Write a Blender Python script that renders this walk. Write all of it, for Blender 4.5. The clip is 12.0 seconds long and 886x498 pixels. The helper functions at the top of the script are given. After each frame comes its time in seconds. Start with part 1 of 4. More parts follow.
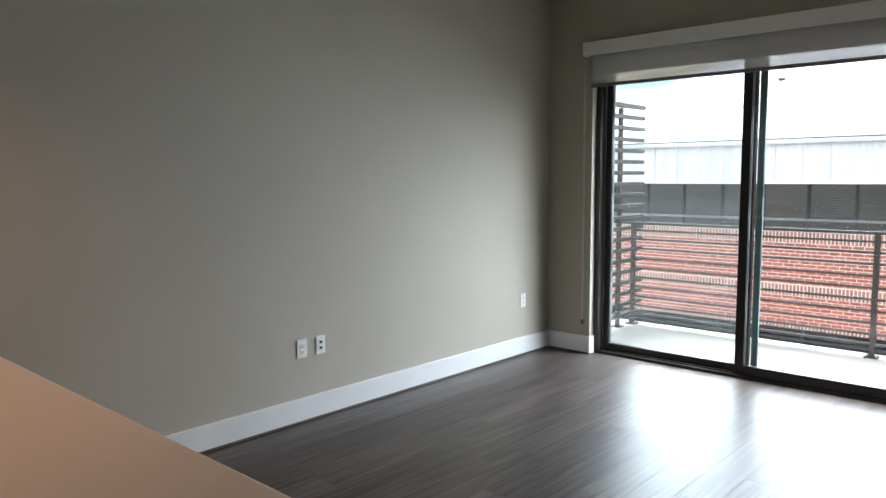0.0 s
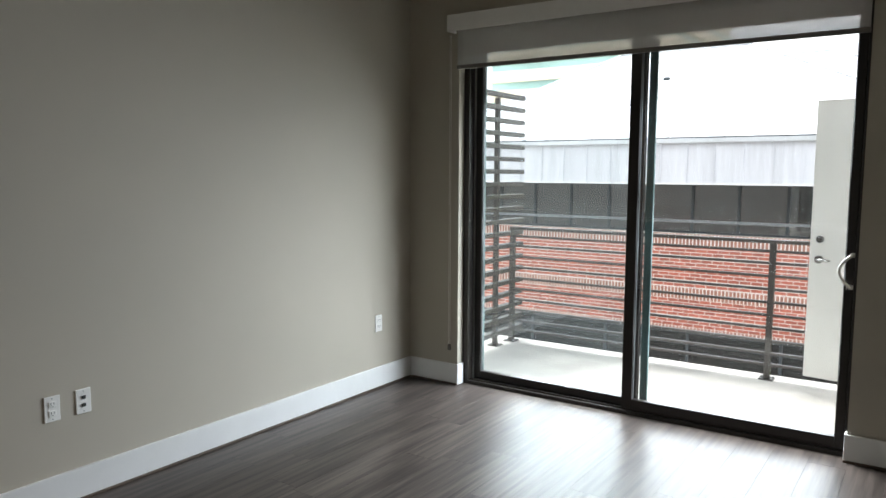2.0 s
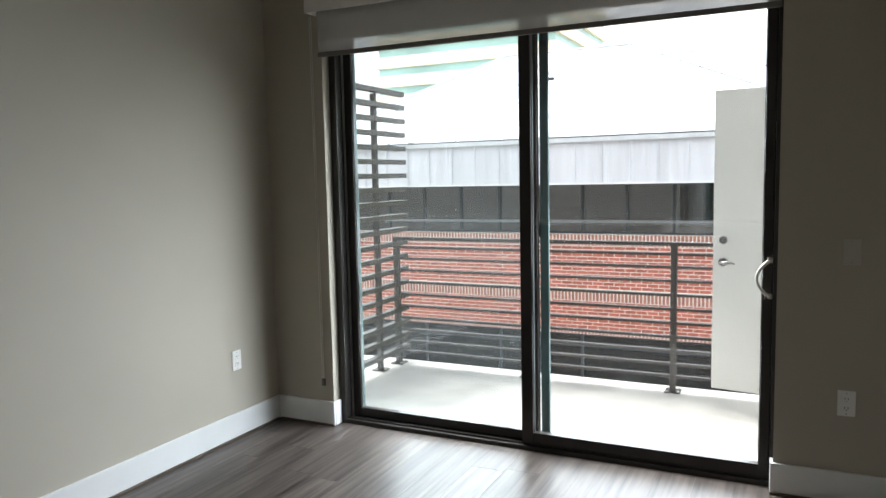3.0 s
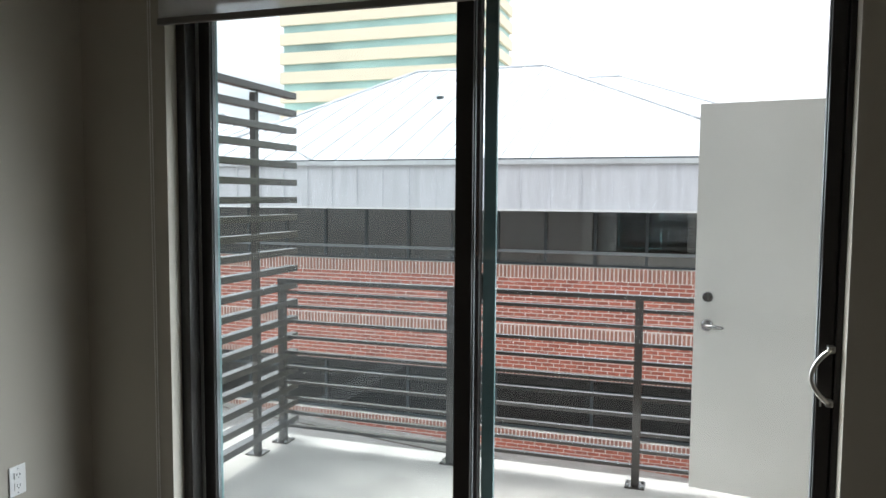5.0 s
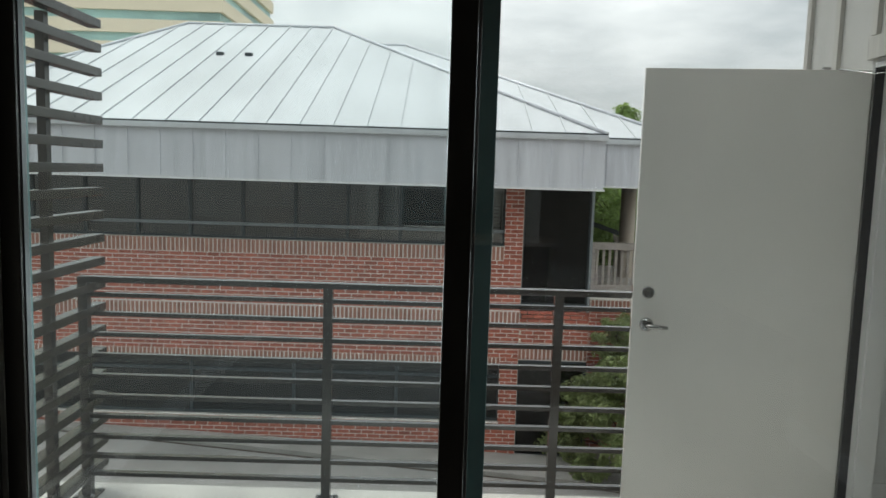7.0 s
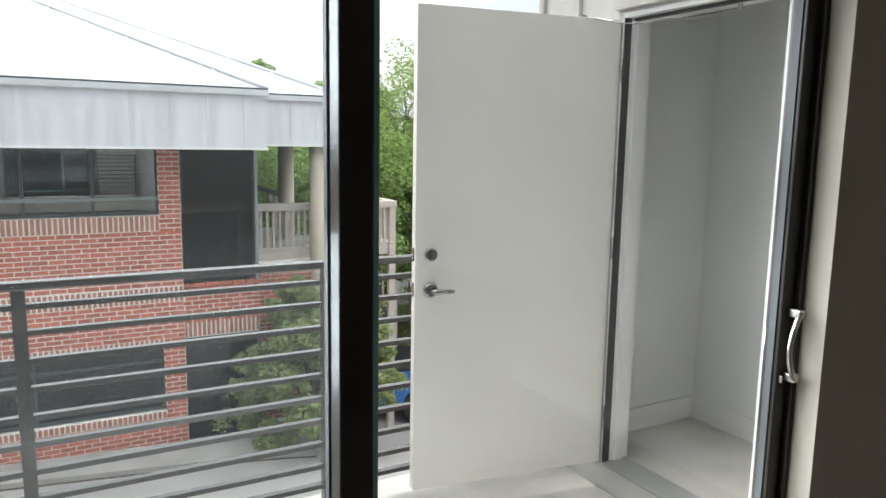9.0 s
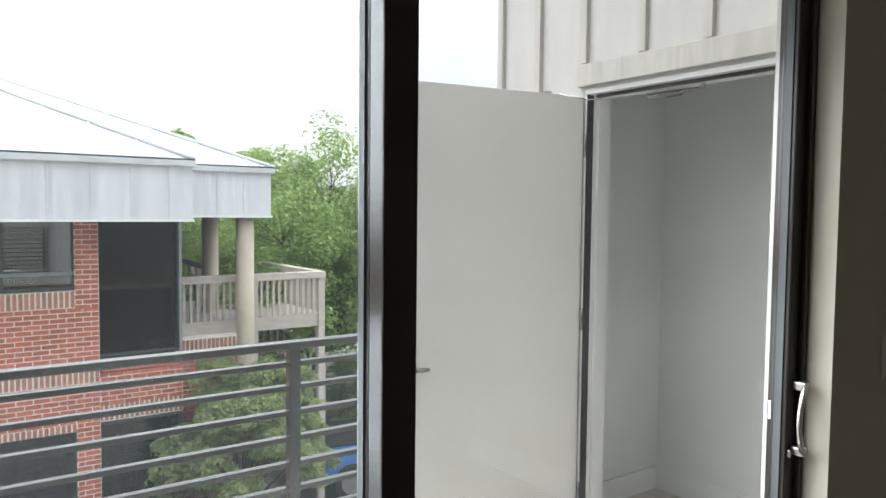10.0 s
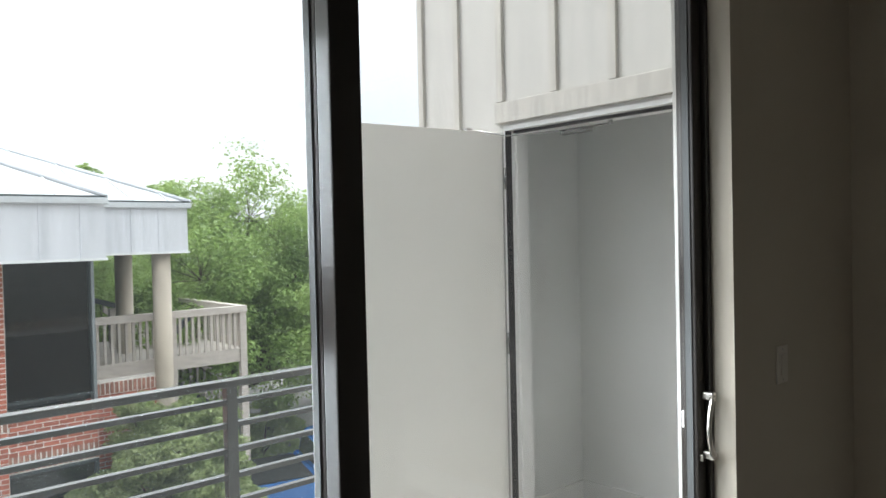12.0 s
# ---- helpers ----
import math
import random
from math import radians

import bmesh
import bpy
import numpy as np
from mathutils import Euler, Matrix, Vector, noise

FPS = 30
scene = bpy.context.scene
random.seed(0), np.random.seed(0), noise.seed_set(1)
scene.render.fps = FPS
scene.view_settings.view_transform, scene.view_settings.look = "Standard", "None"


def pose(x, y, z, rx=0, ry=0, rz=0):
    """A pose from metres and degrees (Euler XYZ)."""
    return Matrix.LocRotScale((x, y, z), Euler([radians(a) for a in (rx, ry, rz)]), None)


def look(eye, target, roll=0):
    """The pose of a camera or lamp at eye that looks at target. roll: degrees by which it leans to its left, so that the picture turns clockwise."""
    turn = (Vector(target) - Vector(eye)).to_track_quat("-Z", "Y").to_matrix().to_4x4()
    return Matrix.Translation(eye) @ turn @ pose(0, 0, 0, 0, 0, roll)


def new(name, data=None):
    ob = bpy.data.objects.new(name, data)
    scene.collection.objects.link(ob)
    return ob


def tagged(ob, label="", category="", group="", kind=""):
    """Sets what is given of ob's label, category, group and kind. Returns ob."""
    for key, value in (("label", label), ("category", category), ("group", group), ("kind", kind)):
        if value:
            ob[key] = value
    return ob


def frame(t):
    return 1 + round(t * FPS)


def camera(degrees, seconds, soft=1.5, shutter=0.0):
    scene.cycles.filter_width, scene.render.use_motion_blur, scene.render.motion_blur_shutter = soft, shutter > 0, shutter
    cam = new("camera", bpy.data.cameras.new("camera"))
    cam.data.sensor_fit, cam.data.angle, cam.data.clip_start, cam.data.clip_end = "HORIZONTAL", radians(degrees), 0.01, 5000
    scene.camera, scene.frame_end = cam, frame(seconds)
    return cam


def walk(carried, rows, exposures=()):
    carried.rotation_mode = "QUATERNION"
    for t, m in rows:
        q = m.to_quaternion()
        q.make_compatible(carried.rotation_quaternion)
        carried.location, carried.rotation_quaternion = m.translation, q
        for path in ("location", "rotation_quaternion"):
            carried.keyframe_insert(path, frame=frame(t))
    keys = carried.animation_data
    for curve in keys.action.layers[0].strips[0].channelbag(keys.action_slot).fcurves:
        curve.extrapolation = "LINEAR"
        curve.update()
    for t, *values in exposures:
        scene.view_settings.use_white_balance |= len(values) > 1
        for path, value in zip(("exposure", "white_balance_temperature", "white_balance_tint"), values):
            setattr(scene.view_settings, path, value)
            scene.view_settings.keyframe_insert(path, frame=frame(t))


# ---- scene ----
cam = camera(62.5, 12.0)
PATH = [
    (0, (3.601, -5.325, 1.503), (2.261, -3.853, 1.305), -0.3),
    (0.5, (3.478, -5.17, 1.522), (2.149, -3.696, 1.266), 0.6),
    (1, (3.312, -4.971, 1.49), (2.073, -3.42, 1.251), 0.2),
    (1.5, (3.243, -4.689, 1.53), (2.112, -3.058, 1.286), -1.9),
    (2, (3.216, -4.295, 1.509), (2.096, -2.65, 1.303), 0.3),
    (2.5, (3.154, -4.007, 1.52), (2.08, -2.337, 1.279), 0.8),
    (3, (2.958, -3.634, 1.507), (2.087, -1.845, 1.312), -1.2),
    (4.8, (2.498, -2.541, 1.563), (1.813, -0.668, 1.418), 0.2),
    (5, (2.412, -2.452, 1.559), (1.781, -0.559, 1.415), 0.4),
    (5.5, (2.28, -2.178, 1.618), (1.631, -0.288, 1.674), 1.3),
    (6, (2.085, -2.013, 1.608), (1.604, -0.072, 1.64), 2.4),
    (6.2, (1.935, -1.964, 1.613), (1.668, 0.018, 1.628), 2.2),
    (6.5, (1.771, -1.857, 1.602), (1.736, 0.139, 1.485), 1.6),
    (6.7, (1.701, -1.806, 1.585), (1.675, 0.185, 1.403), 1.8),
    (8.5, (1.191, -1.204, 1.525), (1.945, 0.629, 1.254), 0.7),
    (9, (1.163, -1.101, 1.518), (2.122, 0.629, 1.222), 1.0),
    (9.5, (1.172, -0.984, 1.524), (2.106, 0.767, 1.276), 0.7),
    (10, (1.020, -0.920, 1.537), (2.175, 0.710, 1.428), 0.6),
    (10.5, (0.915, -0.884, 1.539), (2.197, 0.648, 1.458), -0.1),
    (11, (0.888, -0.910, 1.561), (2.153, 0.638, 1.527), -0.1),
    (11.5, (0.884, -0.952, 1.561), (2.122, 0.618, 1.536), -0.7),
    (12, (0.913, -0.991, 1.568), (2.241, 0.504, 1.529), -1.3),
]
EXPO = [(0, 2.22, 6050, 10), (1, 2.12, 6100, 10), (2, 1.95, 6300, 10), (3, 1.87, 6300, 10), (4.8, 1.5, 6200, 10), (5.2, 1.32, 6250, 10), (5.6, 1.08, 6350, 9),
        (6.0, 0.68, 6400, 8), (6.5, 0.40, 6400, 3), (6.8, 0.4, 6400, 4), (8.3, 1.15, 6500, 10), (8.7, 1.38, 6450, 11), (9.5, 1.5, 6400, 11), (10.5, 1.55, 6400, 11), (12, 1.53, 6400, 11)]
walk(cam, [(t, look(eye, target, roll)) for t, eye, target, roll in PATH], EXPO)

# ---------------------------------------------------------------- world and light
world = bpy.data.worlds.new("overcast_sky")
scene.world = world
world.use_nodes = True
wn, wl = world.node_tree.nodes, world.node_tree.links
wn.clear()
w_out = wn.new("ShaderNodeOutputWorld")
w_bg = wn.new("ShaderNodeBackground")
w_sky = wn.new("ShaderNodeTexSky")
w_sky.sky_type = "NISHITA"
w_sky.sun_disc = False
w_sky.sun_elevation, w_sky.sun_rotation = radians(64), radians(-54)
w_sky.dust_density = 4.0
w_co = wn.new("ShaderNodeTexCoord")
w_map = wn.new("ShaderNodeMapping")
w_map.inputs["Scale"].default_value = (1.5, 1.5, 5.0)
w_no = wn.new("ShaderNodeTexNoise")
w_no.inputs["Scale"].default_value, w_no.inputs["Detail"].default_value = 1.5, 6.0
w_no.inputs["Roughness"].default_value = 0.55
w_ra = wn.new("ShaderNodeValToRGB")
w_ra.color_ramp.elements[0].position, w_ra.color_ramp.elements[0].color = 0.38, (6.4, 6.9, 7.3, 1)
w_ra.color_ramp.elements[1].position, w_ra.color_ramp.elements[1].color = 0.74, (17.0, 17.0, 17.0, 1)
w_mix = wn.new("ShaderNodeMixRGB")
w_mix.inputs[0].default_value = 0.85
wl.new(w_co.outputs["Generated"], w_map.inputs["Vector"])
wl.new(w_map.outputs[0], w_no.inputs["Vector"])
wl.new(w_no.outputs["Fac"], w_ra.inputs[0])
wl.new(w_sky.outputs[0], w_mix.inputs[1])
wl.new(w_ra.outputs[0], w_mix.inputs[2])
# an overcast sky is about three times as bright overhead as at the horizon
w_sep = wn.new("ShaderNodeSeparateXYZ")
w_grad = wn.new("ShaderNodeMapRange")
w_grad.inputs["To Min"].default_value, w_grad.inputs["To Max"].default_value = 0.33, 1.0
w_mul = wn.new("ShaderNodeVectorMath")
w_mul.operation = "SCALE"
wl.new(w_co.outputs["Generated"], w_sep.inputs[0])
wl.new(w_sep.outputs["Z"], w_grad.inputs["Value"])
wl.new(w_mix.outputs[0], w_mul.inputs[0])
wl.new(w_grad.outputs[0], w_mul.inputs["Scale"])
wl.new(w_mul.outputs[0], w_bg.inputs["Color"])
w_bg.inputs["Strength"].default_value = 0.15
wl.new(w_bg.outputs[0], w_out.inputs["Surface"])

sun = new("sun", bpy.data.lights.new("sun", "SUN"))
sun.data.energy, sun.data.angle, sun.data.color = 1.0, radians(20), (1.0, 0.97, 0.92)
sun.matrix_world = look((0, 0, 0), (0.35, -0.25, -0.90))

# the sky's light in the opening of the balcony door, in three strips that lean as the light falls
for day_z in (0.46, 1.10, 1.74):
    day = new("window_daylight", bpy.data.lights.new("window_daylight", "AREA"))
    day.data.shape, day.data.size, day.data.size_y, day.data.spread = "RECTANGLE", 2.2, 0.55, radians(150)
    day.data.energy, day.data.color = 10.6, (0.86, 0.94, 1.0)
    day.matrix_world = look((1.66, 0.46, day_z), (1.66, -1.64, day_z - 1.5))

warm = new("kitchen_bulb", bpy.data.lights.new("kitchen_bulb", "SPOT"))
warm.data.energy, warm.data.color, warm.data.shadow_soft_size = 17.0, (1.0, 0.55, 0.27), 0.05
warm.data.spot_size, warm.data.spot_blend = radians(112), 0.9
warm.matrix_world = look((1.2, -5.2, 3.0), (1.1, -5.0, 0.0))


# ---------------------------------------------------------------- materials
def mat(name, color, rough=0.6, metal=0.0, vary=0.08, scale=6.0, bump=0.1, bump_scale=60.0, stretch=(1, 1, 1), spec=0.5, per=0.0,
        island=False, dark=None):
    """A surface with stains at one scale, grain and relief at another; per: spread between pieces."""
    m = bpy.data.materials.new(name)
    m.use_nodes = True
    n, l = m.node_tree.nodes, m.node_tree.links
    b = n["Principled BSDF"]
    b.inputs["Roughness"].default_value, b.inputs["Metallic"].default_value = rough, metal
    b.inputs["Specular IOR Level"].default_value = spec
    co, mp = n.new("ShaderNodeTexCoord"), n.new("ShaderNodeMapping")
    mp.inputs["Scale"].default_value = stretch
    l.new(co.outputs["Object"], mp.inputs["Vector"])
    no = n.new("ShaderNodeTexNoise")
    no.inputs["Scale"].default_value, no.inputs["Detail"].default_value = scale, 6.0
    fine = n.new("ShaderNodeTexNoise")
    fine.inputs["Scale"].default_value, fine.inputs["Detail"].default_value = bump_scale, 4.0
    vec = mp.outputs[0]
    if per:
        src = n.new("ShaderNodeNewGeometry") if island else n.new("ShaderNodeObjectInfo")
        rnd = src.outputs["Random Per Island"] if island else src.outputs["Random"]
        sh = n.new("ShaderNodeVectorMath")
        sh.operation = "MULTIPLY_ADD"
        comb = n.new("ShaderNodeCombineXYZ")
        for i in range(3):
            l.new(rnd, comb.inputs[i])
        l.new(comb.outputs[0], sh.inputs[0])
        sh.inputs[1].default_value = (37, 53, 71)
        l.new(vec, sh.inputs[2])
        vec = sh.outputs[0]
    l.new(vec, no.inputs["Vector"])
    l.new(vec, fine.inputs["Vector"])
    lo = dark if dark else tuple(c * (1 - 2.2 * vary) for c in color)
    hi = tuple(min(1, c * (1 + vary)) for c in color)
    ra = n.new("ShaderNodeValToRGB")
    ra.color_ramp.elements[0].position, ra.color_ramp.elements[0].color = 0.28, (*lo, 1)
    ra.color_ramp.elements[1].position, ra.color_ramp.elements[1].color = 0.66, (*hi, 1)
    l.new(no.outputs["Fac"], ra.inputs[0])
    col = ra.outputs[0]
    hs = n.new("ShaderNodeHueSaturation")
    grain = n.new("ShaderNodeMapRange")
    grain.inputs["To Min"].default_value, grain.inputs["To Max"].default_value = 1 - vary * 0.8, 1 + vary * 0.8
    l.new(fine.outputs["Fac"], grain.inputs["Value"])
    val = grain.outputs[0]
    if per:
        pr = n.new("ShaderNodeMapRange")
        pr.inputs["To Min"].default_value, pr.inputs["To Max"].default_value = 1 - per, 1 + per
        l.new(rnd, pr.inputs["Value"])
        mu = n.new("ShaderNodeMath")
        mu.operation = "MULTIPLY"
        l.new(val, mu.inputs[0])
        l.new(pr.outputs[0], mu.inputs[1])
        val = mu.outputs[0]
    l.new(val, hs.inputs["Value"])
    l.new(col, hs.inputs["Color"])
    l.new(hs.outputs[0], b.inputs["Base Color"])
    rr = n.new("ShaderNodeMapRange")
    rr.inputs["To Min"].default_value, rr.inputs["To Max"].default_value = max(0.02, rough - 0.08), min(1, rough + 0.08)
    l.new(no.outputs["Fac"], rr.inputs["Value"])
    l.new(rr.outputs[0], b.inputs["Roughness"])
    if bump:
        bp = n.new("ShaderNodeBump")
        bp.inputs["Strength"].default_value, bp.inputs["Distance"].default_value = bump, 0.01
        l.new(fine.outputs["Fac"], bp.inputs["Height"])
        l.new(bp.outputs[0], b.inputs["Normal"])
    return m


def pane_mat(name, tint, gloss=0.06, rough=0.0, veil=0.0):
    """Clear window glass: see-through, with a mirror share; veil: share of dust or wire."""
    m = bpy.data.materials.new(name)
    m.use_nodes = True
    n, l = m.node_tree.nodes, m.node_tree.links
    n.clear()
    out = n.new("ShaderNodeOutputMaterial")
    tr, gl, mx, df, mv = (n.new("ShaderNodeBsdf" + k) if k != "Mix" else n.new("ShaderNodeMixShader")
                          for k in ("Transparent", "Glossy", "Mix", "Translucent", "Mix"))
    tr.inputs["Color"].default_value = (*tint, 1)
    gl.inputs["Roughness"].default_value = rough
    df.inputs["Color"].default_value = (0.62, 0.66, 0.66, 1)
    mx.inputs[0].default_value, mv.inputs[0].default_value = gloss, veil
    l.new(tr.outputs[0], mx.inputs[1])
    l.new(gl.outputs[0], mx.inputs[2])
    l.new(mx.outputs[0], mv.inputs[1])
    l.new(df.outputs[0], mv.inputs[2])
    l.new(mv.outputs[0], out.inputs["Surface"])
    return m


def fabric_mat():
    """Woven roller-shade cloth: pale, and lets some daylight through."""
    m = bpy.data.materials.new("shade_cloth")
    m.use_nodes = True
    n, l = m.node_tree.nodes, m.node_tree.links
    n.clear()
    out = n.new("ShaderNodeOutputMaterial")
    df, tl, tp = (n.new("ShaderNodeBsdf" + k) for k in ("Diffuse", "Translucent", "Transparent"))
    a, b = n.new("ShaderNodeMixShader"), n.new("ShaderNodeMixShader")
    no = n.new("ShaderNodeTexNoise")
    no.inputs["Scale"].default_value = 300
    co = n.new("ShaderNodeTexCoord")
    l.new(co.outputs["Object"], no.inputs["Vector"])
    ra = n.new("ShaderNodeValToRGB")
    ra.color_ramp.elements[0].color, ra.color_ramp.elements[1].color = (0.62, 0.60, 0.57, 1), (0.8, 0.78, 0.75, 1)
    l.new(no.outputs["Fac"], ra.inputs[0])
    l.new(ra.outputs[0], df.inputs["Color"])
    tl.inputs["Color"].default_value = (0.7, 0.68, 0.65, 1)
    tp.inputs["Color"].default_value = (0.9, 0.9, 0.9, 1)
    a.inputs[0].default_value, b.inputs[0].default_value = 0.25, 0.42
    l.new(df.outputs[0], a.inputs[1])
    l.new(tl.outputs[0], a.inputs[2])
    l.new(a.outputs[0], b.inputs[1])
    l.new(tp.outputs[0], b.inputs[2])
    l.new(b.outputs[0], out.inputs["Surface"])
    return m


M_WALL = mat("greige_wall_paint", (0.438, 0.402, 0.335), 0.75, vary=0.02, scale=1.3, bump=0.06, bump_scale=140, spec=0.3)
M_CEIL = mat("ceiling_paint", (0.62, 0.60, 0.55), 0.9, vary=0.02, scale=2)
M_TRIM = mat("white_trim_paint", (0.74, 0.74, 0.73), 0.4, vary=0.02, scale=4, bump=0.04)
M_PLANK = mat("grey_brown_vinyl_plank", (0.074, 0.060, 0.052), 0.36, vary=0.34, scale=3.0, spec=0.22, bump=0.012, bump_scale=14, stretch=(13, 0.55, 1), per=0.22)
M_BRONZE = mat("dark_bronze_aluminium", (0.028, 0.024, 0.021), 0.38, metal=0.3, vary=0.05, bump=0.02)
M_TRACK = mat("grey_aluminium_track", (0.33, 0.34, 0.33), 0.45, metal=0.2, vary=0.06, bump=0.02)
M_TEAL = mat("screen_frame_grey", (0.085, 0.145, 0.140), 0.65, vary=0.05, bump=0.02, spec=0.2)
M_BEAD = mat("dark_rubber_bead", (0.07, 0.075, 0.075), 0.7, vary=0.05, bump=0.02)
M_GLASS = pane_mat("door_glass", (0.962, 0.965, 0.958), 0.05)
M_MESH = pane_mat("insect_screen_wire", (0.95, 0.97, 0.97), 0.0, 0.5, 0.005)
M_CLOTH = fabric_mat()
M_VALANCE = mat("valance_white", (0.80, 0.78, 0.75), 0.55, vary=0.02, bump=0.03)
M_HEM = mat("hem_bar_taupe", (0.16, 0.145, 0.13), 0.5, vary=0.04)
M_PLATE = mat("white_plastic", (0.80, 0.79, 0.76), 0.35, vary=0.01, bump=0.01)
M_PALE = mat("greige_plastic", (0.50, 0.475, 0.42), 0.45, vary=0.01, bump=0.01)
M_SLOT = mat("dark_plastic_slot", (0.03, 0.03, 0.03), 0.5, vary=0.02, bump=0.0)
M_CHROME = mat("satin_chrome", (0.36, 0.355, 0.35), 0.10, metal=1.0, vary=0.03, bump=0.0)
M_PULL = mat("satin_nickel_pull", (0.48, 0.46, 0.42), 0.30, metal=1.0, vary=0.03, bump=0.0)
M_BALC = mat("balcony_concrete", (0.57, 0.55, 0.51), 0.85, vary=0.10, scale=3, bump=0.25, bump_scale=90)
M_STEEL = mat("grey_painted_steel", (0.062, 0.055, 0.049), 0.18, spec=0.7, vary=0.06, scale=10, bump=0.03)
M_SIDING = mat("white_fibre_siding", (0.48, 0.48, 0.455), 0.6, vary=0.03, scale=5, bump=0.10, bump_scale=50, stretch=(4, 4, 0.6))
# kept dark in place of overhang shade, to cut bounce on the railing
M_FACADE = mat("darkened_facade_render", (0.33, 0.31, 0.29), 0.85, vary=0.06, scale=2.0, bump=0.2)
M_BATTEN = mat("white_batten_wood", (0.45, 0.44, 0.405), 0.6, vary=0.07, scale=8, bump=0.2, bump_scale=60, stretch=(5, 5, 0.5))
M_DOOR = mat("white_door_paint", (0.78, 0.765, 0.725), 0.32, vary=0.03, scale=2.0, bump=0.03, bump_scale=30)
M_CLOSET = mat("closet_wall_paint", (0.68, 0.69, 0.68), 0.8, vary=0.03, scale=2)
M_SEAL = mat("black_weather_strip", (0.03, 0.03, 0.035), 0.6, vary=0.05)
M_COUNTER = mat("pale_quartz_counter", (0.62, 0.57, 0.52), 0.55, vary=0.006, scale=14, bump=0.0)
M_CABINET = mat("dark_wood_cabinet", (0.10, 0.07, 0.05), 0.45, vary=0.15, scale=3, stretch=(6, 6, 0.7))
M_BRICK = mat("red_brick", (0.41, 0.130, 0.088), 0.85, vary=0.12, scale=16, bump=0.3, bump_scale=110, per=0.20)
M_BRICKS = mat("red_brick_joined", (0.41, 0.130, 0.088), 0.85, vary=0.12, scale=16, bump=0.3, bump_scale=110, per=0.20, island=True)
M_SOLDIER = mat("brown_soldier_brick", (0.36, 0.175, 0.13), 0.85, vary=0.12, scale=16, bump=0.3, bump_scale=110, per=0.18, island=True)
M_MORTAR = mat("pale_mortar", (0.78, 0.73, 0.67), 0.95, vary=0.08, scale=9, bump=0.2)
M_ROOF = mat("pale_metal_roof", (0.51, 0.525, 0.535), 0.5, metal=0.0, vary=0.07, scale=1.2, bump=0.02, stretch=(1.5, 0.4, 1))
M_FASCIA = mat("galvanised_fascia", (0.61, 0.62, 0.65), 0.45, metal=0.15, vary=0.06, scale=3.0, bump=0.02, stretch=(4, 1, 0.35))
# tinted car glass; also the painted darkness of the office rooms
M_WINDOW_DARK = mat("tinted_window_and_dark_room", (0.030, 0.040, 0.044), 0.08, vary=0.25, scale=0.8, bump=0.0, spec=0.6)
M_TINT = pane_mat("tinted_pane", (0.42, 0.47, 0.48), 0.15, 0.01)
M_DIM = pane_mat("dark_tinted_pane", (0.30, 0.33, 0.34), 0.045, 0.01)
M_BLIND = mat("grey_blind_slat", (0.42, 0.42, 0.42), 0.6, vary=0.04, bump=0.0)
M_SILL = mat("grey_window_bar", (0.20, 0.22, 0.23), 0.45, vary=0.05)
# dark metal of bars and rails; also paints the shade at the eaves
M_MULL_SHADE = mat("dark_mullion_and_eave_shade", (0.035, 0.045, 0.05), 0.45, vary=0.05)
# both tower colours are lightened to hold the haze and glare before it
M_CREAM = mat("hazed_cream_tower_panel", (0.84, 0.73, 0.55), 0.8, vary=0.03, scale=0.1, bump=0.0)
M_TGLASS = mat("hazed_teal_tower_glass", (0.40, 0.60, 0.56), 0.35, vary=0.22, scale=0.06, bump=0.0)
M_COLUMN = mat("beige_stucco_column", (0.52, 0.45, 0.37), 0.85, vary=0.06, scale=5)
M_DECK = mat("weathered_deck_wood", (0.48, 0.43, 0.39), 0.8, vary=0.10, scale=6, stretch=(1, 1, 4))
M_BARK = mat("tree_bark", (0.085, 0.065, 0.05), 0.95, vary=0.25, scale=9, bump=0.5, bump_scale=40)
M_LEAF = mat("oak_leaf", (0.20, 0.295, 0.085), 0.6, vary=0.2, scale=1.2, bump=0.0, per=0.5, island=True)
M_SHRUB = mat("myrtle_leaf", (0.25, 0.29, 0.13), 0.6, vary=0.2, scale=1.5, bump=0.0, per=0.55, island=True)
for m_ in (M_LEAF, M_SHRUB):
    n_, l_ = m_.node_tree.nodes, m_.node_tree.links
    thin, mix_ = n_.new("ShaderNodeBsdfTranslucent"), n_.new("ShaderNodeMixShader")
    thin.inputs["Color"].default_value = (0.34, 0.46, 0.13, 1)
    mix_.inputs[0].default_value = 0.36
    l_.new(n_["Principled BSDF"].outputs[0], mix_.inputs[1])
    l_.new(thin.outputs[0], mix_.inputs[2])
    l_.new(mix_.outputs[0], n_["Material Output"].inputs["Surface"])
M_ASPHALT = mat("pale_worn_concrete_ground", (0.36, 0.345, 0.325), 0.9, vary=0.12, scale=0.5, bump=0.2, bump_scale=25)
M_KERB = mat("kerb_concrete", (0.35, 0.335, 0.31), 0.9, vary=0.1, scale=2)
# dark brown for the subfloor, and for the painted shadow line under the kerb
M_SUBFLOOR_SHADE = mat("dark_subfloor_and_kerb_shade", (0.07, 0.05, 0.035), 0.95, vary=0.3, scale=12, bump=0.6)
M_BLUE = mat("blue_car_paint", (0.045, 0.16, 0.42), 0.22, vary=0.03, scale=2, bump=0.0)
M_TYRE = mat("black_rubber", (0.02, 0.02, 0.02), 0.8, vary=0.1)
M_RED = mat("red_lamp_lens", (0.55, 0.02, 0.02), 0.2, vary=0.05, bump=0.0)
M_FAR = mat("hazy_far_wall", (0.50, 0.47, 0.43), 0.9, vary=0.06, scale=0.3)


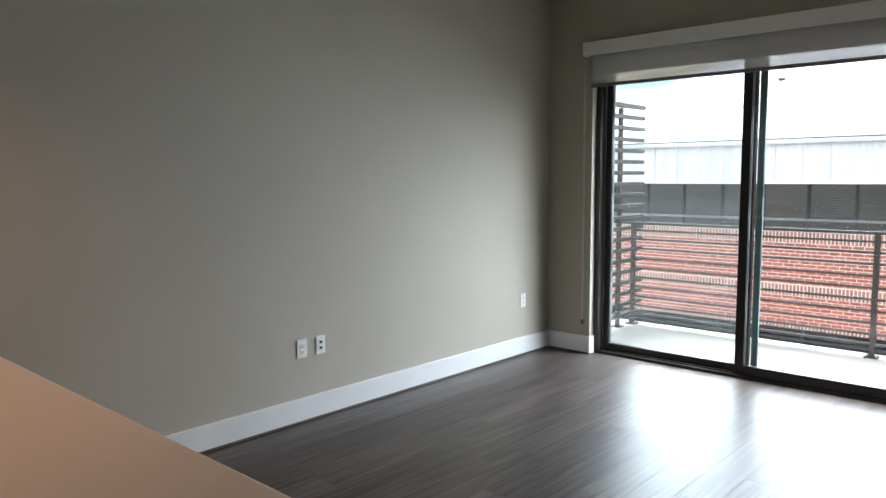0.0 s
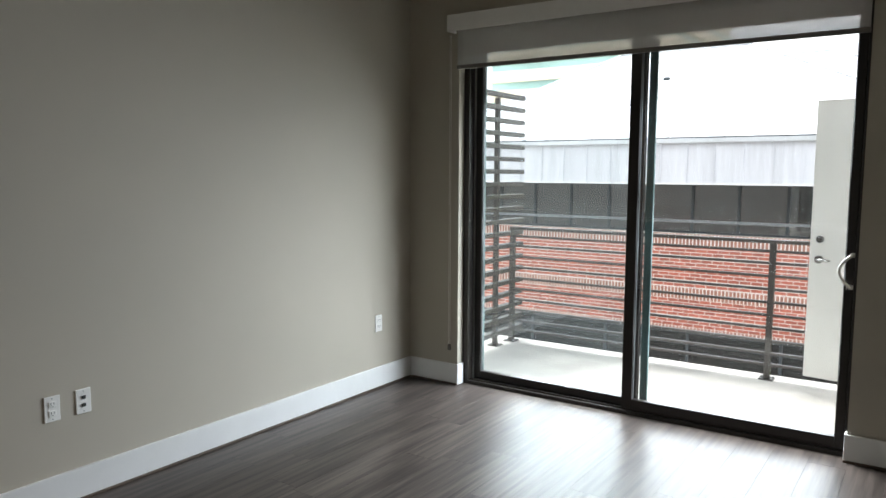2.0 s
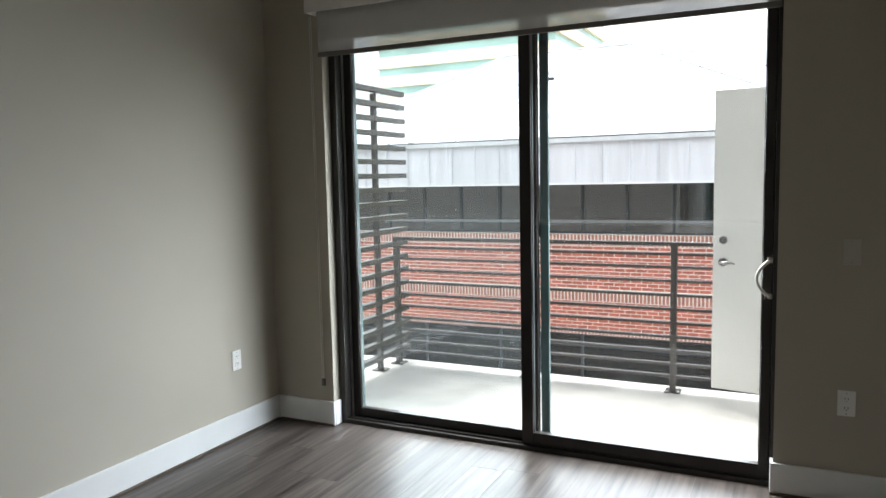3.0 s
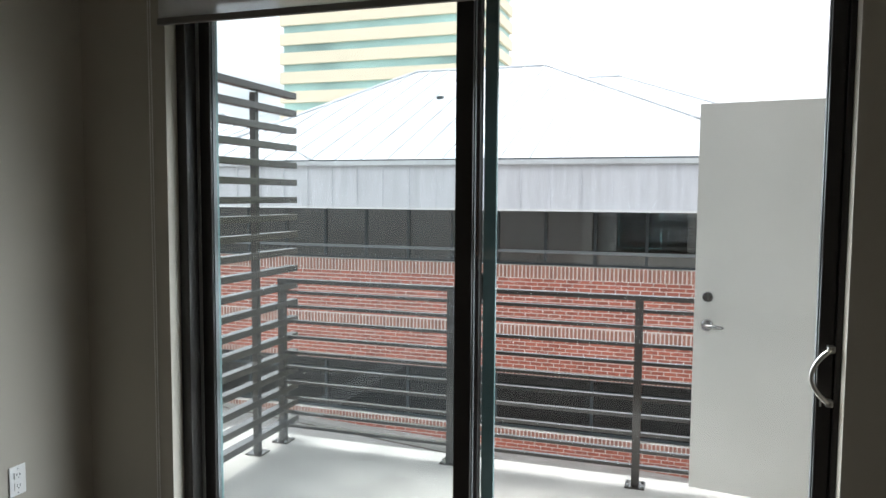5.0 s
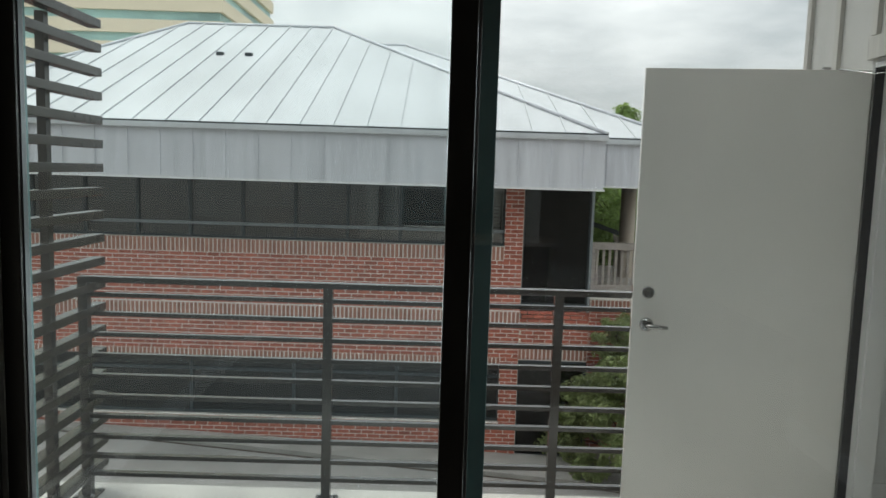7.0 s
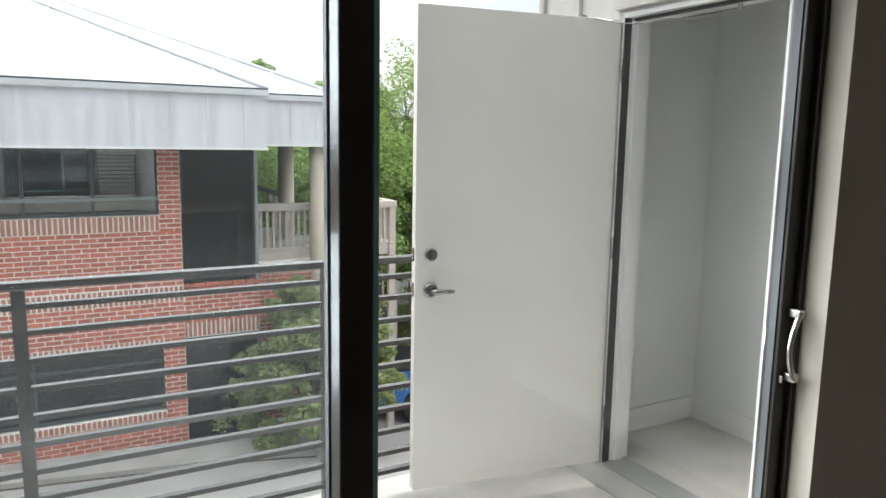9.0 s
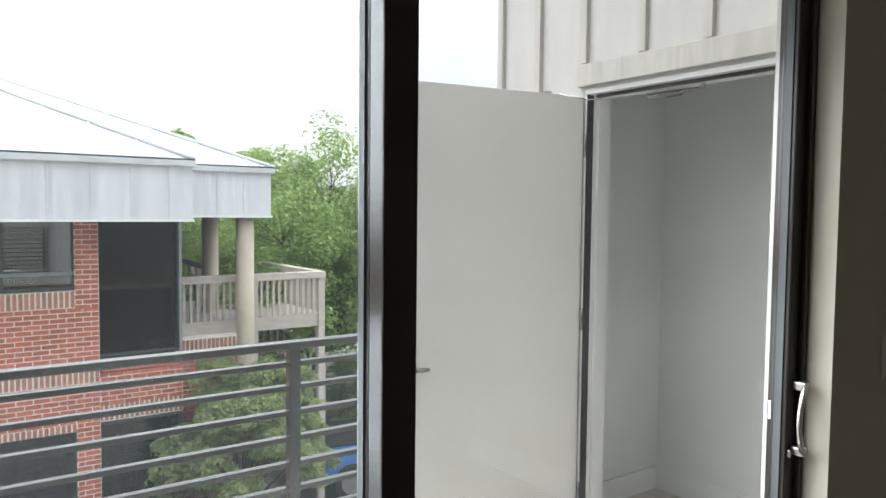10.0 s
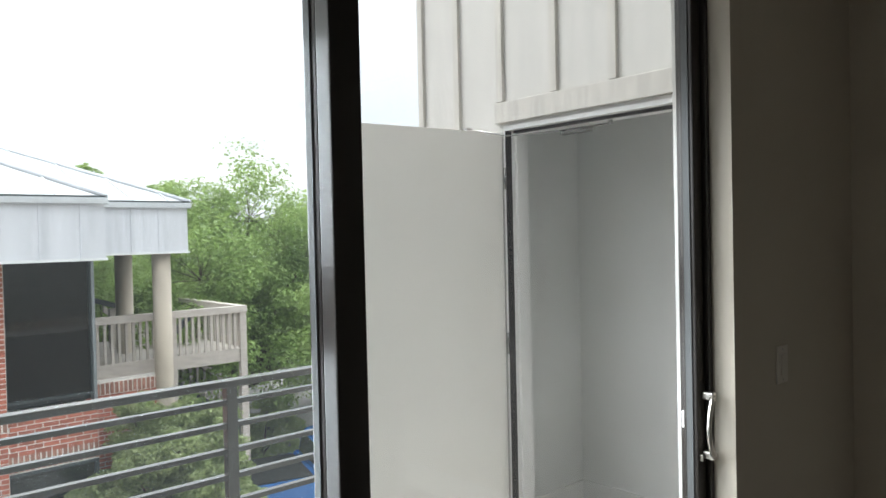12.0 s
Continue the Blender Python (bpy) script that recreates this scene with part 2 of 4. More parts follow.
# ---------------------------------------------------------------- mesh helpers
def add_box(bm, x0, x1, y0, y1, z0, z1, bevel=0.0, m=None):
    vs = [bm.verts.new((x, y, z)) for z in (z0, z1) for y in (y0, y1) for x in (x0, x1)]
    fs = [bm.faces.new([vs[i] for i in q]) for q in ((0, 2, 3, 1), (4, 5, 7, 6), (0, 1, 5, 4), (1, 3, 7, 5), (3, 2, 6, 7), (2, 0, 4, 6))]
    if bevel:
        es = list({e for f in fs for e in f.edges})
        r = bmesh.ops.bevel(bm, geom=es, offset=bevel, segments=2, affect="EDGES", profile=0.6)
        vs = list({v for f in r["faces"] for v in f.verts} | {v for v in vs if v.is_valid})
    if m is not None:
        bmesh.ops.transform(bm, matrix=m, verts=vs)
    return vs


def add_tube(bm, points, r, seg=8, cap=True):
    """A round rod through the points; r is one radius or one per point."""
    rs = r if isinstance(r, (list, tuple)) else [r] * len(points)
    pts = [Vector(p) for p in points]
    rings = []
    up = Vector((0, 0, 1)) if abs((pts[-1] - pts[0]).normalized().z) < 0.9 else Vector((0, 1, 0))
    for i, p in enumerate(pts):
        d = (pts[min(i + 1, len(pts) - 1)] - pts[max(i - 1, 0)]).normalized()
        a = d.cross(up).normalized()
        b = d.cross(a)
        rings.append([bm.verts.new(p + rs[i] * (math.cos(k * math.tau / seg) * a + math.sin(k * math.tau / seg) * b)) for k in range(seg)])
    for i in range(len(rings) - 1):
        for k in range(seg):
            f = bm.faces.new((rings[i][k], rings[i][(k + 1) % seg], rings[i + 1][(k + 1) % seg], rings[i + 1][k]))
            f.smooth = True
    if cap:
        bm.faces.new(rings[0][::-1])
        bm.faces.new(rings[-1])


def add_prism(bm, outline, axis, lo, hi):
    """A closed outline of 2D points, pushed along an axis from lo to hi."""
    def at(p, v):
        return {"x": (v, p[0], p[1]), "y": (p[0], v, p[1]), "z": (p[0], p[1], v)}[axis]
    a = [bm.verts.new(at(p, lo)) for p in outline]
    b = [bm.verts.new(at(p, hi)) for p in outline]
    bm.faces.new(a)
    bm.faces.new(b[::-1])
    for i in range(len(a)):
        j = (i + 1) % len(a)
        bm.faces.new((a[j], a[i], b[i], b[j]))


def mesh_of(name, bm, material):
    bmesh.ops.recalc_face_normals(bm, faces=bm.faces)
    me = bpy.data.meshes.new(name)
    bm.to_mesh(me)
    bm.free()
    me.materials.append(material)
    return me


def part(name, bm, material, parent=None, label="", category="", group="", kind=""):
    ob = new(name, mesh_of(name, bm, material))
    if parent is not None:
        ob.parent = parent
    return tagged(ob, label, category, group, kind)


def boxes(name, material, parent, *bs, bevel=0.0, label="", category="", kind=""):
    bm = bmesh.new()
    for b in bs:
        add_box(bm, *b, bevel=bevel)
    return part(name, bm, material, parent, label, category, kind=kind)


def tube(name, material, parent, points, r, seg=10, label=""):
    bm = bmesh.new()
    add_tube(bm, points, r, seg)
    return part(name, bm, material, parent, label)


def thing(name, at=(0, 0, 0), label="", category="", group="", kind=""):
    ob = new(name)
    ob.empty_display_size = 0.1
    ob.location = at
    return tagged(ob, label, category, group, kind)


# ---------------------------------------------------------------- the room
RX, RY, CZ = 3.77, -8.2, 3.05          # right wall, back wall, ceiling
OX0, OX1, OZ = 0.422, 2.882, 2.455      # opening of the balcony door
FZ = -0.07                             # balcony floor

floor = boxes("floor", M_SUBFLOOR_SHADE, None, (-0.2, 5.4, RY - 0.2, 0.10, -0.20, -0.006), label="subfloor under the grey-brown plank flooring", category="floor", kind="structure")
boxes("wall_west", M_WALL, None, (-0.15, 0.0, RY, 0.0, -0.2, CZ), label="greige painted long living room wall", category="wall", kind="structure")
boxes("wall_east", M_WALL, None, (RX, RX + 0.15, -2.4, 0.0, -0.2, CZ), (RX + 0.15, 5.35, -2.4, -2.25, -0.2, CZ), (5.2, 5.35, RY, -2.4, -0.2, CZ), label="greige painted wall in shadow", category="wall", kind="structure")
boxes("wall_south", M_WALL, None, (-0.15, 5.35, RY - 0.15, RY, -0.2, CZ), label="plain greige wall behind the kitchen", category="wall", kind="structure")
boxes("wall_north", M_WALL, None, (-0.15, OX0, 0.0, 0.24, -0.2, CZ), (OX1, RX + 0.15, 0.0, 0.166, -0.2, CZ), (OX0, OX1, 0.0, 0.24, OZ, CZ),
      label="greige painted wall round the balcony door", category="wall", kind="structure")
boxes("ceiling", M_CEIL, None, (-0.15, 5.35, RY - 0.15, 0.24, CZ, CZ + 0.2), label="plain pale painted ceiling", category="ceiling", kind="structure")


def baseboard(x0, x1, y0, y1, shoe=None):
    """shoe: the strip of dark quarter-round at its foot."""
    bm = bmesh.new()
    add_box(bm, x0, x1, y0, y1, 0.002, 0.150, 0.004)
    ob = part("baseboard", bm, M_TRIM, None, "white painted flat baseboard along the wall", "baseboard", kind="structure")
    if shoe:
        boxes("shoe_moulding", M_CABINET, ob, (*shoe, 0.0005, 0.013), bevel=0.004, label="thin dark shoe moulding")


baseboard(0.0, 0.016, RY + 0.01, -0.002, (0.0165, 0.028, RY + 0.01, -0.030))
baseboard(0.018, OX0 + 0.012, -0.016, 0.0, (0.029, OX0 + 0.012, -0.028, -0.0165))
baseboard(OX0, OX0 + 0.014, 0.002, 0.062)
baseboard(OX1 - 0.012, RX - 0.002, -0.016, 0.0, (OX1 - 0.012, RX - 0.03, -0.028, -0.0165))
baseboard(OX1 - 0.014, OX1, 0.002, 0.062)
baseboard(RX - 0.016, RX, -2.4, -0.018)


# ---------------------------------------------------------------- sliding balcony door
slider = thing("sliding_door", (1.65, 0.13, 0), "dark bronze aluminium sliding glass door, closed, to the balcony", "sliding door", kind="structure")


def in_place(parent):
    """Keep the parts where they were built, under a parent that stands elsewhere."""
    for o in parent.children:
        o.matrix_parent_inverse = Matrix.Translation(-parent.location)


fr = 0.045
boxes("outer_frame", M_BRONZE, slider, (OX0, OX0 + fr, 0.065, 0.225, 0.0, OZ), (OX1 - 0.018, OX1, 0.065, 0.160, 0.0, OZ),
      (OX0 + fr, OX1 - 0.018, 0.065, 0.225, OZ - 0.05, OZ), bevel=0.003)
boxes("sill_track", M_BRONZE, slider, (OX0 + fr, OX1 - 0.018, 0.065, 0.225, 0.0, 0.024), (OX0 + fr, OX1 - 0.018, 0.086, 0.091, 0.024, 0.036),
      (OX0 + fr, OX1 - 0.018, 0.150, 0.155, 0.024, 0.036), bevel=0.0)
for x in (OX0 + fr, OX1 - 0.030):
    boxes("jamb_track", M_TRACK, slider, (x, x + 0.012, 0.130, 0.137, 0.024, OZ - 0.05), label="pale aluminium guide")


def panel(name, x0, x1, y0, y1, wl_, wr_, zb, zt, rail, label):
    """A glazed panel with its stiles and rails."""
    p = boxes(name, M_BRONZE, slider, (x0, x0 + wl_, y0, y1, zb, zt), (x1 - wr_, x1, y0, y1, zb, zt), (x0 + wl_, x1 - wr_, y0, y1, zb, zb + rail),
              (x0 + wl_, x1 - wr_, y0, y1, zt - rail, zt), bevel=0.004, label=label)
    g = boxes("pane", M_GLASS, p, (x0 + wl_ - 0.008, x1 - wr_ + 0.008, (y0 + y1) / 2 - 0.003, (y0 + y1) / 2 + 0.003, zb + rail - 0.008, zt - rail + 0.008), label="clear glass")
    g.visible_shadow = False
    boxes("glazing_bead", M_BEAD, p, (x0 + wl_ - 0.004, x0 + wl_ + 0.004, y0 + 0.012, y1 - 0.012, zb + rail, zt - rail),
          (x1 - wr_ - 0.004, x1 - wr_ + 0.004, y0 + 0.012, y1 - 0.012, zb + rail, zt - rail), label="grey rubber glazing bead")
    return p


fixed = panel("fixed_panel", OX0 + fr + 0.002, 1.690, 0.138, 0.180, 0.060, 0.070, 0.030, OZ - 0.055, 0.055, "fixed glazed panel")
moving = panel("sliding_panel", 1.612, OX1 - 0.020, 0.080, 0.124, 0.066, 0.045, 0.038, OZ - 0.060, 0.060, "sliding glazed panel")


bm = bmesh.new()
bow = [math.sin(math.pi * k / 16) ** 0.8 for k in range(17)]
add_tube(bm, [(2.850 - 0.056 * b, 0.050 - 0.018 * b, 0.922 + 0.170 * k / 16) for k, b in enumerate(bow)], [0.0088 - 0.0022 * b for b in bow], 12)
for z in (0.922, 1.092):
    add_box(bm, 2.839, 2.861, 0.044, 0.079, z - 0.011, z + 0.011, 0.004)
part("pull_handle", bm, M_PULL, slider, "bowed satin nickel grip")
boxes("outside_pull", M_PLATE, slider, (2.839, 2.847, 0.126, 0.136, 0.93, 1.10), (2.834, 2.839, 0.126, 0.140, 0.99, 1.04), bevel=0.003, label="pale outside finger pull")
boxes("thumb_latch", M_PULL, slider, (2.826, 2.832, 0.070, 0.080, 0.905, 0.925), bevel=0.003, label="small satin thumb latch")
in_place(slider)

screen = thing("screen_door", (1.1, 0.205, 0), "grey framed insect screen parked behind the fixed pane", "screen door")
boxes("frame", M_TEAL, screen, (0.475, 0.515, 0.192, 0.214, 0.025, OZ - 0.052), (1.690, 1.738, 0.192, 0.214, 0.025, OZ - 0.052),
      (0.515, 1.690, 0.192, 0.214, 0.025, 0.070), (0.515, 1.690, 0.192, 0.214, OZ - 0.10, OZ - 0.052), bevel=0.003)
o = boxes("wire_mesh", M_MESH, screen, (0.513, 1.692, 0.2025, 0.2035, 0.068, OZ - 0.098), label="fine grey wire mesh")
o.visible_shadow = False
boxes("latch", M_SLOT, screen, (1.677, 1.690, 0.185, 0.205, 1.17, 1.27), bevel=0.003, label="small black screen latch")
in_place(screen)

# ---------------------------------------------------------------- roller shade
shade = thing("roller_shade", (1.65, -0.05, 2.45), "pale roller shade with box valance, almost fully raised", "roller shade")
boxes("valance", M_VALANCE, shade, (0.385, 2.935, -0.105, -0.093, 2.462, 2.570), (0.385, 0.397, -0.093, -0.001, 2.462, 2.570), (2.923, 2.935, -0.093, -0.001, 2.462, 2.570),
      (0.397, 2.923, -0.093, -0.001, 2.560, 2.570), bevel=0.002, label="white box valance")
tube("roller_tube", M_TRACK, shade, [(0.42, -0.045, 2.505), (2.90, -0.045, 2.505)], 0.026, 14)
bm = bmesh.new()
n_c = 40
rows_c = []
for j, z in enumerate((2.49, 2.40, 2.31, 2.235)):
    row = []
    for i in range(n_c + 1):
        u = i / n_c
        row.append(bm.verts.new((0.447 + u * 2.43, -0.064 + 0.0025 * math.sin(9 * u) * (j / 3), z)))
    rows_c.append(row)
for j in range(3):
    for i in range(n_c):
        bm.faces.new((rows_c[j][i], rows_c[j][i + 1], rows_c[j + 1][i + 1], rows_c[j + 1][i])).smooth = True
cloth = part("cloth", bm, M_CLOTH, shade, "thin pale cloth, light shining through")
sol = cloth.modifiers.new("thickness", "SOLIDIFY")
sol.thickness = 0.0012
boxes("hem_bar", M_HEM, shade, (0.445, 2.879, -0.073, -0.055, 2.212, 2.238), bevel=0.004, label="taupe hem bar")
bm = bmesh.new()
for x in (0.350, 0.362):
    z = 2.46
    while z > 0.28:
        add_box(bm, x - 0.0015, x + 0.0015, -0.012, -0.009, z - 0.009, z)
        z -= 0.012
part("bead_chain", bm, M_PLATE, shade, "thin white bead chain")
boxes("chain_holder", M_HEM, shade, (0.345, 0.367, -0.016, -0.001, 0.245, 0.290), bevel=0.004, label="small clip holding the chain")
in_place(shade)


# ---------------------------------------------------------------- wall plates
def wall_plate(kind_, m):
    """A plate in its own XZ plane, facing -Y, at the pose m."""
    names = {"outlet": ("wall_outlet", "white duplex power outlet on the greige wall", "outlet"), "data": ("wall_jack", "white wall plate with two cable jacks", "wall jack"),
             "switch": ("light_switch", "pale greige rocker light switch on the shadowed wall", "light switch")}[kind_]
    t = thing(names[0], label=names[1], category=names[2], group="power outlets on the walls" if kind_ == "outlet" else "")
    plastic = M_PALE if kind_ == "switch" else M_PLATE
    boxes("cover_plate", plastic, t, (-0.036, 0.036, -0.006, 0.0, -0.058, 0.058), bevel=0.003)
    if kind_ == "outlet":
        for dz in (-0.021, 0.021):
            s = boxes("socket", M_PLATE, t, (-0.017, 0.017, -0.009, -0.006, dz - 0.014, dz + 0.014), bevel=0.0015)
            boxes("slot", M_SLOT, s, (-0.008, -0.005, -0.0094, -0.0088, dz - 0.002, dz + 0.008), (0.005, 0.008, -0.0094, -0.0088, dz - 0.002, dz + 0.007),
                  (-0.002, 0.002, -0.0094, -0.0088, dz - 0.010, dz - 0.006))
    elif kind_ == "data":
        for dz in (-0.018, 0.018):
            boxes("jack", M_SLOT, t, (-0.009, 0.009, -0.010, -0.006, dz - 0.008, dz + 0.008), bevel=0.001, label="dark jack opening")
    else:
        boxes("rocker", plastic, t, (-0.016, 0.016, -0.010, -0.006, -0.033, 0.033), bevel=0.002)
    for dz in (-0.047, 0.047):
        boxes("screw", M_TRACK, t, (-0.0025, 0.0025, -0.0068, -0.006, dz - 0.0025, dz + 0.0025))
    t.matrix_basis = m
    return t


wall_plate("outlet", pose(0, -2.662, 0.457, 0, 0, 90))
wall_plate("data", pose(0, -2.518, 0.457, 0, 0, 90))
wall_plate("outlet", pose(0, -0.375, 0.460, 0, 0, 90))
wall_plate("switch", pose(3.177, 0, 1.146))
wall_plate("outlet", pose(3.175, 0, 0.466))

# ---------------------------------------------------------------- kitchen counter
counter = thing("kitchen_peninsula", (1.3, -4.95, 0), "pale stone kitchen peninsula lit warm from above", "kitchen counter")
boxes("worktop", M_COUNTER, counter, (0.0, 2.70, -5.30, -4.60, 0.91, 0.95), bevel=0.006, label="pale polished stone worktop")
boxes("base", M_CABINET, counter, (0.004, 2.62, -5.25, -4.80, 0.0, 0.91), bevel=0.004, label="dark wood cabinet base")
in_place(counter)
can = thing("ceiling_downlight", (1.2, -5.2, CZ), "small round recessed kitchen ceiling light, lit warm", "ceiling light")
bm = bmesh.new()
add_tube(bm, [(1.2, -5.2, CZ - 0.012), (1.2, -5.2, CZ)], [0.09, 0.095], 24)
part("trim_ring", bm, M_TRIM, can)
in_place(can)

# ---------------------------------------------------------------- balcony
boxes("outside_cladding", M_SIDING, None, (-0.60, OX0 - 0.002, 0.242, 0.262, FZ - 0.3, 4.2), (OX1 + 0.002, 3.366, 0.168, 0.182, FZ - 0.3, 4.2), (OX0 - 0.002, OX1 + 0.002, 0.242, 0.262, OZ, 4.2),
      label="white siding outside round the balcony door", category="wall", kind="structure")
# unseen walls added for the office glass to mirror and to limit bounce
boxes("apartment_facade", M_FACADE, None, (-14.0, -0.602, 0.242, 0.262, -3.6, 5.2), (4.352, 16.0, 0.242, 0.262, -4.3, 5.2), (-0.602, 4.352, 0.20, 0.238, -4.3, FZ - 0.32),
      (-0.602, 4.352, 0.242, 0.262, 4.202, 5.2), label="plain unseen taupe facade beside and below the balcony, darkened to cut its bounce", category="wall", kind="structure")
boxes("balcony_slab", M_BALC, None, (-0.60, 3.366, 0.24, 1.86, FZ - 0.26, FZ), (OX1 + 0.002, 3.366, 0.184, 0.24, FZ - 0.26, FZ), label="pale sealed concrete balcony floor", category="balcony floor", kind="structure")

RYB = 1.718
railing = thing("balcony_railing", (1.6, RYB, FZ), "grey steel balcony railing with horizontal bars", "railing")
for x in (-0.085, 1.078, 2.178, 3.27):
    p = boxes("post", M_STEEL, railing, (x - 0.022, x + 0.022, RYB - 0.022, RYB + 0.022, FZ, 0.992), bevel=0.003)
    b = boxes("base_plate", M_STEEL, p, (x - 0.055, x + 0.055, RYB - 0.055, RYB + 0.055, FZ, FZ + 0.010), bevel=0.002)
    for dx in (-0.04, 0.04):
        for dy in (-0.04, 0.04):
            boxes("bolt", M_TRACK, p, (x + dx - 0.008, x + dx + 0.008, RYB + dy - 0.008, RYB + dy + 0.008, FZ + 0.010, FZ + 0.020), bevel=0.002)
boxes("top_rail", M_STEEL, railing, (-0.107, 3.355, RYB - 0.028, RYB + 0.028, 0.990, 1.018), bevel=0.004)
for z in (0.930, 0.838, 0.738, 0.636, 0.534, 0.434, 0.334, 0.232, 0.134, 0.045):
    boxes("rail_bar", M_STEEL, railing, (-0.100, 3.350, RYB - 0.016, RYB + 0.016, z - 0.010, z + 0.010), bevel=0.002)
in_place(railing)

trellis = thing("privacy_screen", (-0.06, 1.0, FZ), "tall grey slatted steel privacy screen on the balcony", "privacy screen")
for y in (0.42, 1.462):
    p = boxes("post", M_STEEL, trellis, (-0.138, -0.098, y - 0.020, y + 0.020, FZ, 2.185), bevel=0.003)
    boxes("base_plate", M_STEEL, p, (-0.173, -0.063, y - 0.055, y + 0.055, FZ, FZ + 0.010), bevel=0.002)
for i in range(20):
    z = 2.205 - 0.1128 * i
    boxes("slat", M_STEEL, trellis, (-0.097, -0.037, 0.27, 1.838, z - 0.020, z + 0.020), bevel=0.003)
in_place(trellis)

# ---------------------------------------------------------------- storage closet
KX, KY0, KY1, KZ = 3.368, 0.405, 1.336, 2.060
K = 0.13
closet_wall = boxes("closet_wall", M_SIDING, None, (KX, KX + K, 0.168, KY0, FZ - 0.26, 4.2), (KX, KX + K, KY1, 1.912, FZ - 0.26, 4.2), (KX, KX + K, KY0, KY1, KZ, 4.2),
                    (KX, KX + K, KY0, KY1, FZ - 0.26, 0.05), label="white board-and-batten outside wall with storage opening", category="wall", kind="structure")
boxes("closet_side_wall", M_CLOSET, None, (KX + K, 4.35, 1.57, 1.912, FZ - 0.26, 4.2), (KX + K, 4.35, 0.168, 0.34, FZ - 0.26, 4.2), (4.21, 4.35, 0.34, 1.57, FZ - 0.26, 4.2),
      (KX + K, 4.21, 0.34, 1.57, 2.40, 2.55), label="pale painted walls inside the storage closet", category="wall", kind="structure")
boxes("closet_floor", M_BALC, None, (KX + K, 4.21, 0.34, 1.57, -0.3, 0.05), label="grey painted storage closet floor", category="floor", kind="structure")
boxes("closet_baseboard", M_TRIM, None, (KX + K, 4.196, 1.556, 1.57, 0.05, 0.17), (4.196, 4.21, 0.34, 1.57, 0.05, 0.17), bevel=0.003, label="white baseboard inside the closet",
      category="baseboard", kind="structure")
for y in (1.898, 1.630, 1.339, 1.024, 0.722, 0.430):
    z0 = 2.170 if KY0 - 0.09 < y < KY1 + 0.02 else FZ
    bm = bmesh.new()
    add_box(bm, KX - 0.020, KX, y - 0.019, y + 0.019, z0, 4.2, 0.002)
    part("batten", bm, M_BATTEN, closet_wall)
bm = bmesh.new()
add_box(bm, KX - 0.026, KX, KY0 - 0.055, KY1 + 0.03, 2.072, 2.166, 0.003)
part("head_trim", bm, M_BATTEN, closet_wall, "rough white header board")
bm = bmesh.new()
add_box(bm, KX - 0.026, KX, KY0 - 0.055, KY0 - 0.004, FZ, 2.070, 0.003)
part("side_trim", bm, M_BATTEN, closet_wall)
# jamb liner and stops
jamb = thing("closet_door_frame", (KX, 0.9, 0.05), "white wooden door frame with black weather strip", "door frame", kind="structure")
boxes("jamb", M_TRIM, jamb, (KX - 0.002, KX + K + 0.01, KY1 - 0.022, KY1 - 0.001, 0.052, KZ), (KX - 0.004, KX + K + 0.01, KY0 + 0.001, KY0 + 0.022, 0.052, KZ),
      (KX - 0.004, KX + K + 0.01, KY0 + 0.022, KY1 - 0.022, KZ - 0.022, KZ - 0.001), bevel=0.002)
boxes("stop", M_TRIM, jamb, (KX + 0.05, KX + 0.10, KY1 - 0.036, KY1 - 0.022, 0.052, KZ - 0.022), (KX + 0.05, KX + 0.10, KY0 + 0.022, KY1 - 0.036, KZ - 0.036, KZ - 0.022), bevel=0.001)
boxes("weather_strip", M_SEAL, jamb, (KX - 0.014, KX + 0.024, KY1 - 0.027, KY1 - 0.0225, 0.066, KZ - 0.024), (KX + 0.028, KX + 0.05, KY0 + 0.022, KY1 - 0.036, KZ - 0.034, KZ - 0.0225),
      label="black weather strip")
boxes("sill", M_TRACK, jamb, (KX - 0.01, KX + K, KY0 + 0.02, KY1 - 0.02, 0.050, 0.066), bevel=0.003, label="grey aluminium threshold")
in_place(jamb)

# the leaf: hinged at the far jamb, swung out across the balcony
DW, DT, DZ0, DZ1 = 0.908, 0.042, 0.060, 2.030
leaf = thing("storage_door", label="smooth white storage door standing wide open on the balcony", category="door")
boxes("slab", M_DOOR, leaf, (0.0, DW, 0.0, DT, 0.0, DZ1 - DZ0), bevel=0.002)
for z in (0.22, 1.0, 1.76):
    tube("hinge", M_CHROME, leaf, [(-0.008, -0.006, z - 0.05), (-0.008, -0.006, z + 0.05)], 0.007, 8)


def lock_round(z, r, y, name, label):
    bm = bmesh.new()
    add_tube(bm, [(DW - 0.065, y, z), (DW - 0.065, y - 0.010, z), (DW - 0.065, y - 0.014, z)], [r, r, r * 0.8], 20)
    return part(name, bm, M_CHROME, leaf, label)


d = lock_round(1.060 - DZ0, 0.027, 0.0, "deadbolt", "round chrome deadbolt")
boxes("thumb_turn", M_CHROME, d, (DW - 0.071, DW - 0.059, -0.028, -0.014, 1.045 - DZ0, 1.075 - DZ0), bevel=0.003)
d = lock_round(0.916 - DZ0, 0.030, 0.0, "rose", "round chrome rose")
bm = bmesh.new()
zl = 0.916 - DZ0
add_tube(bm, [(DW - 0.065, -0.012, zl), (DW - 0.065, -0.050, zl), (DW - 0.073, -0.055, zl), (DW - 0.11, -0.055, zl), (DW - 0.150, -0.052, zl - 0.002)], [0.010, 0.010, 0.011, 0.010, 0.007], 10)
part("lever", bm, M_CHROME, d)
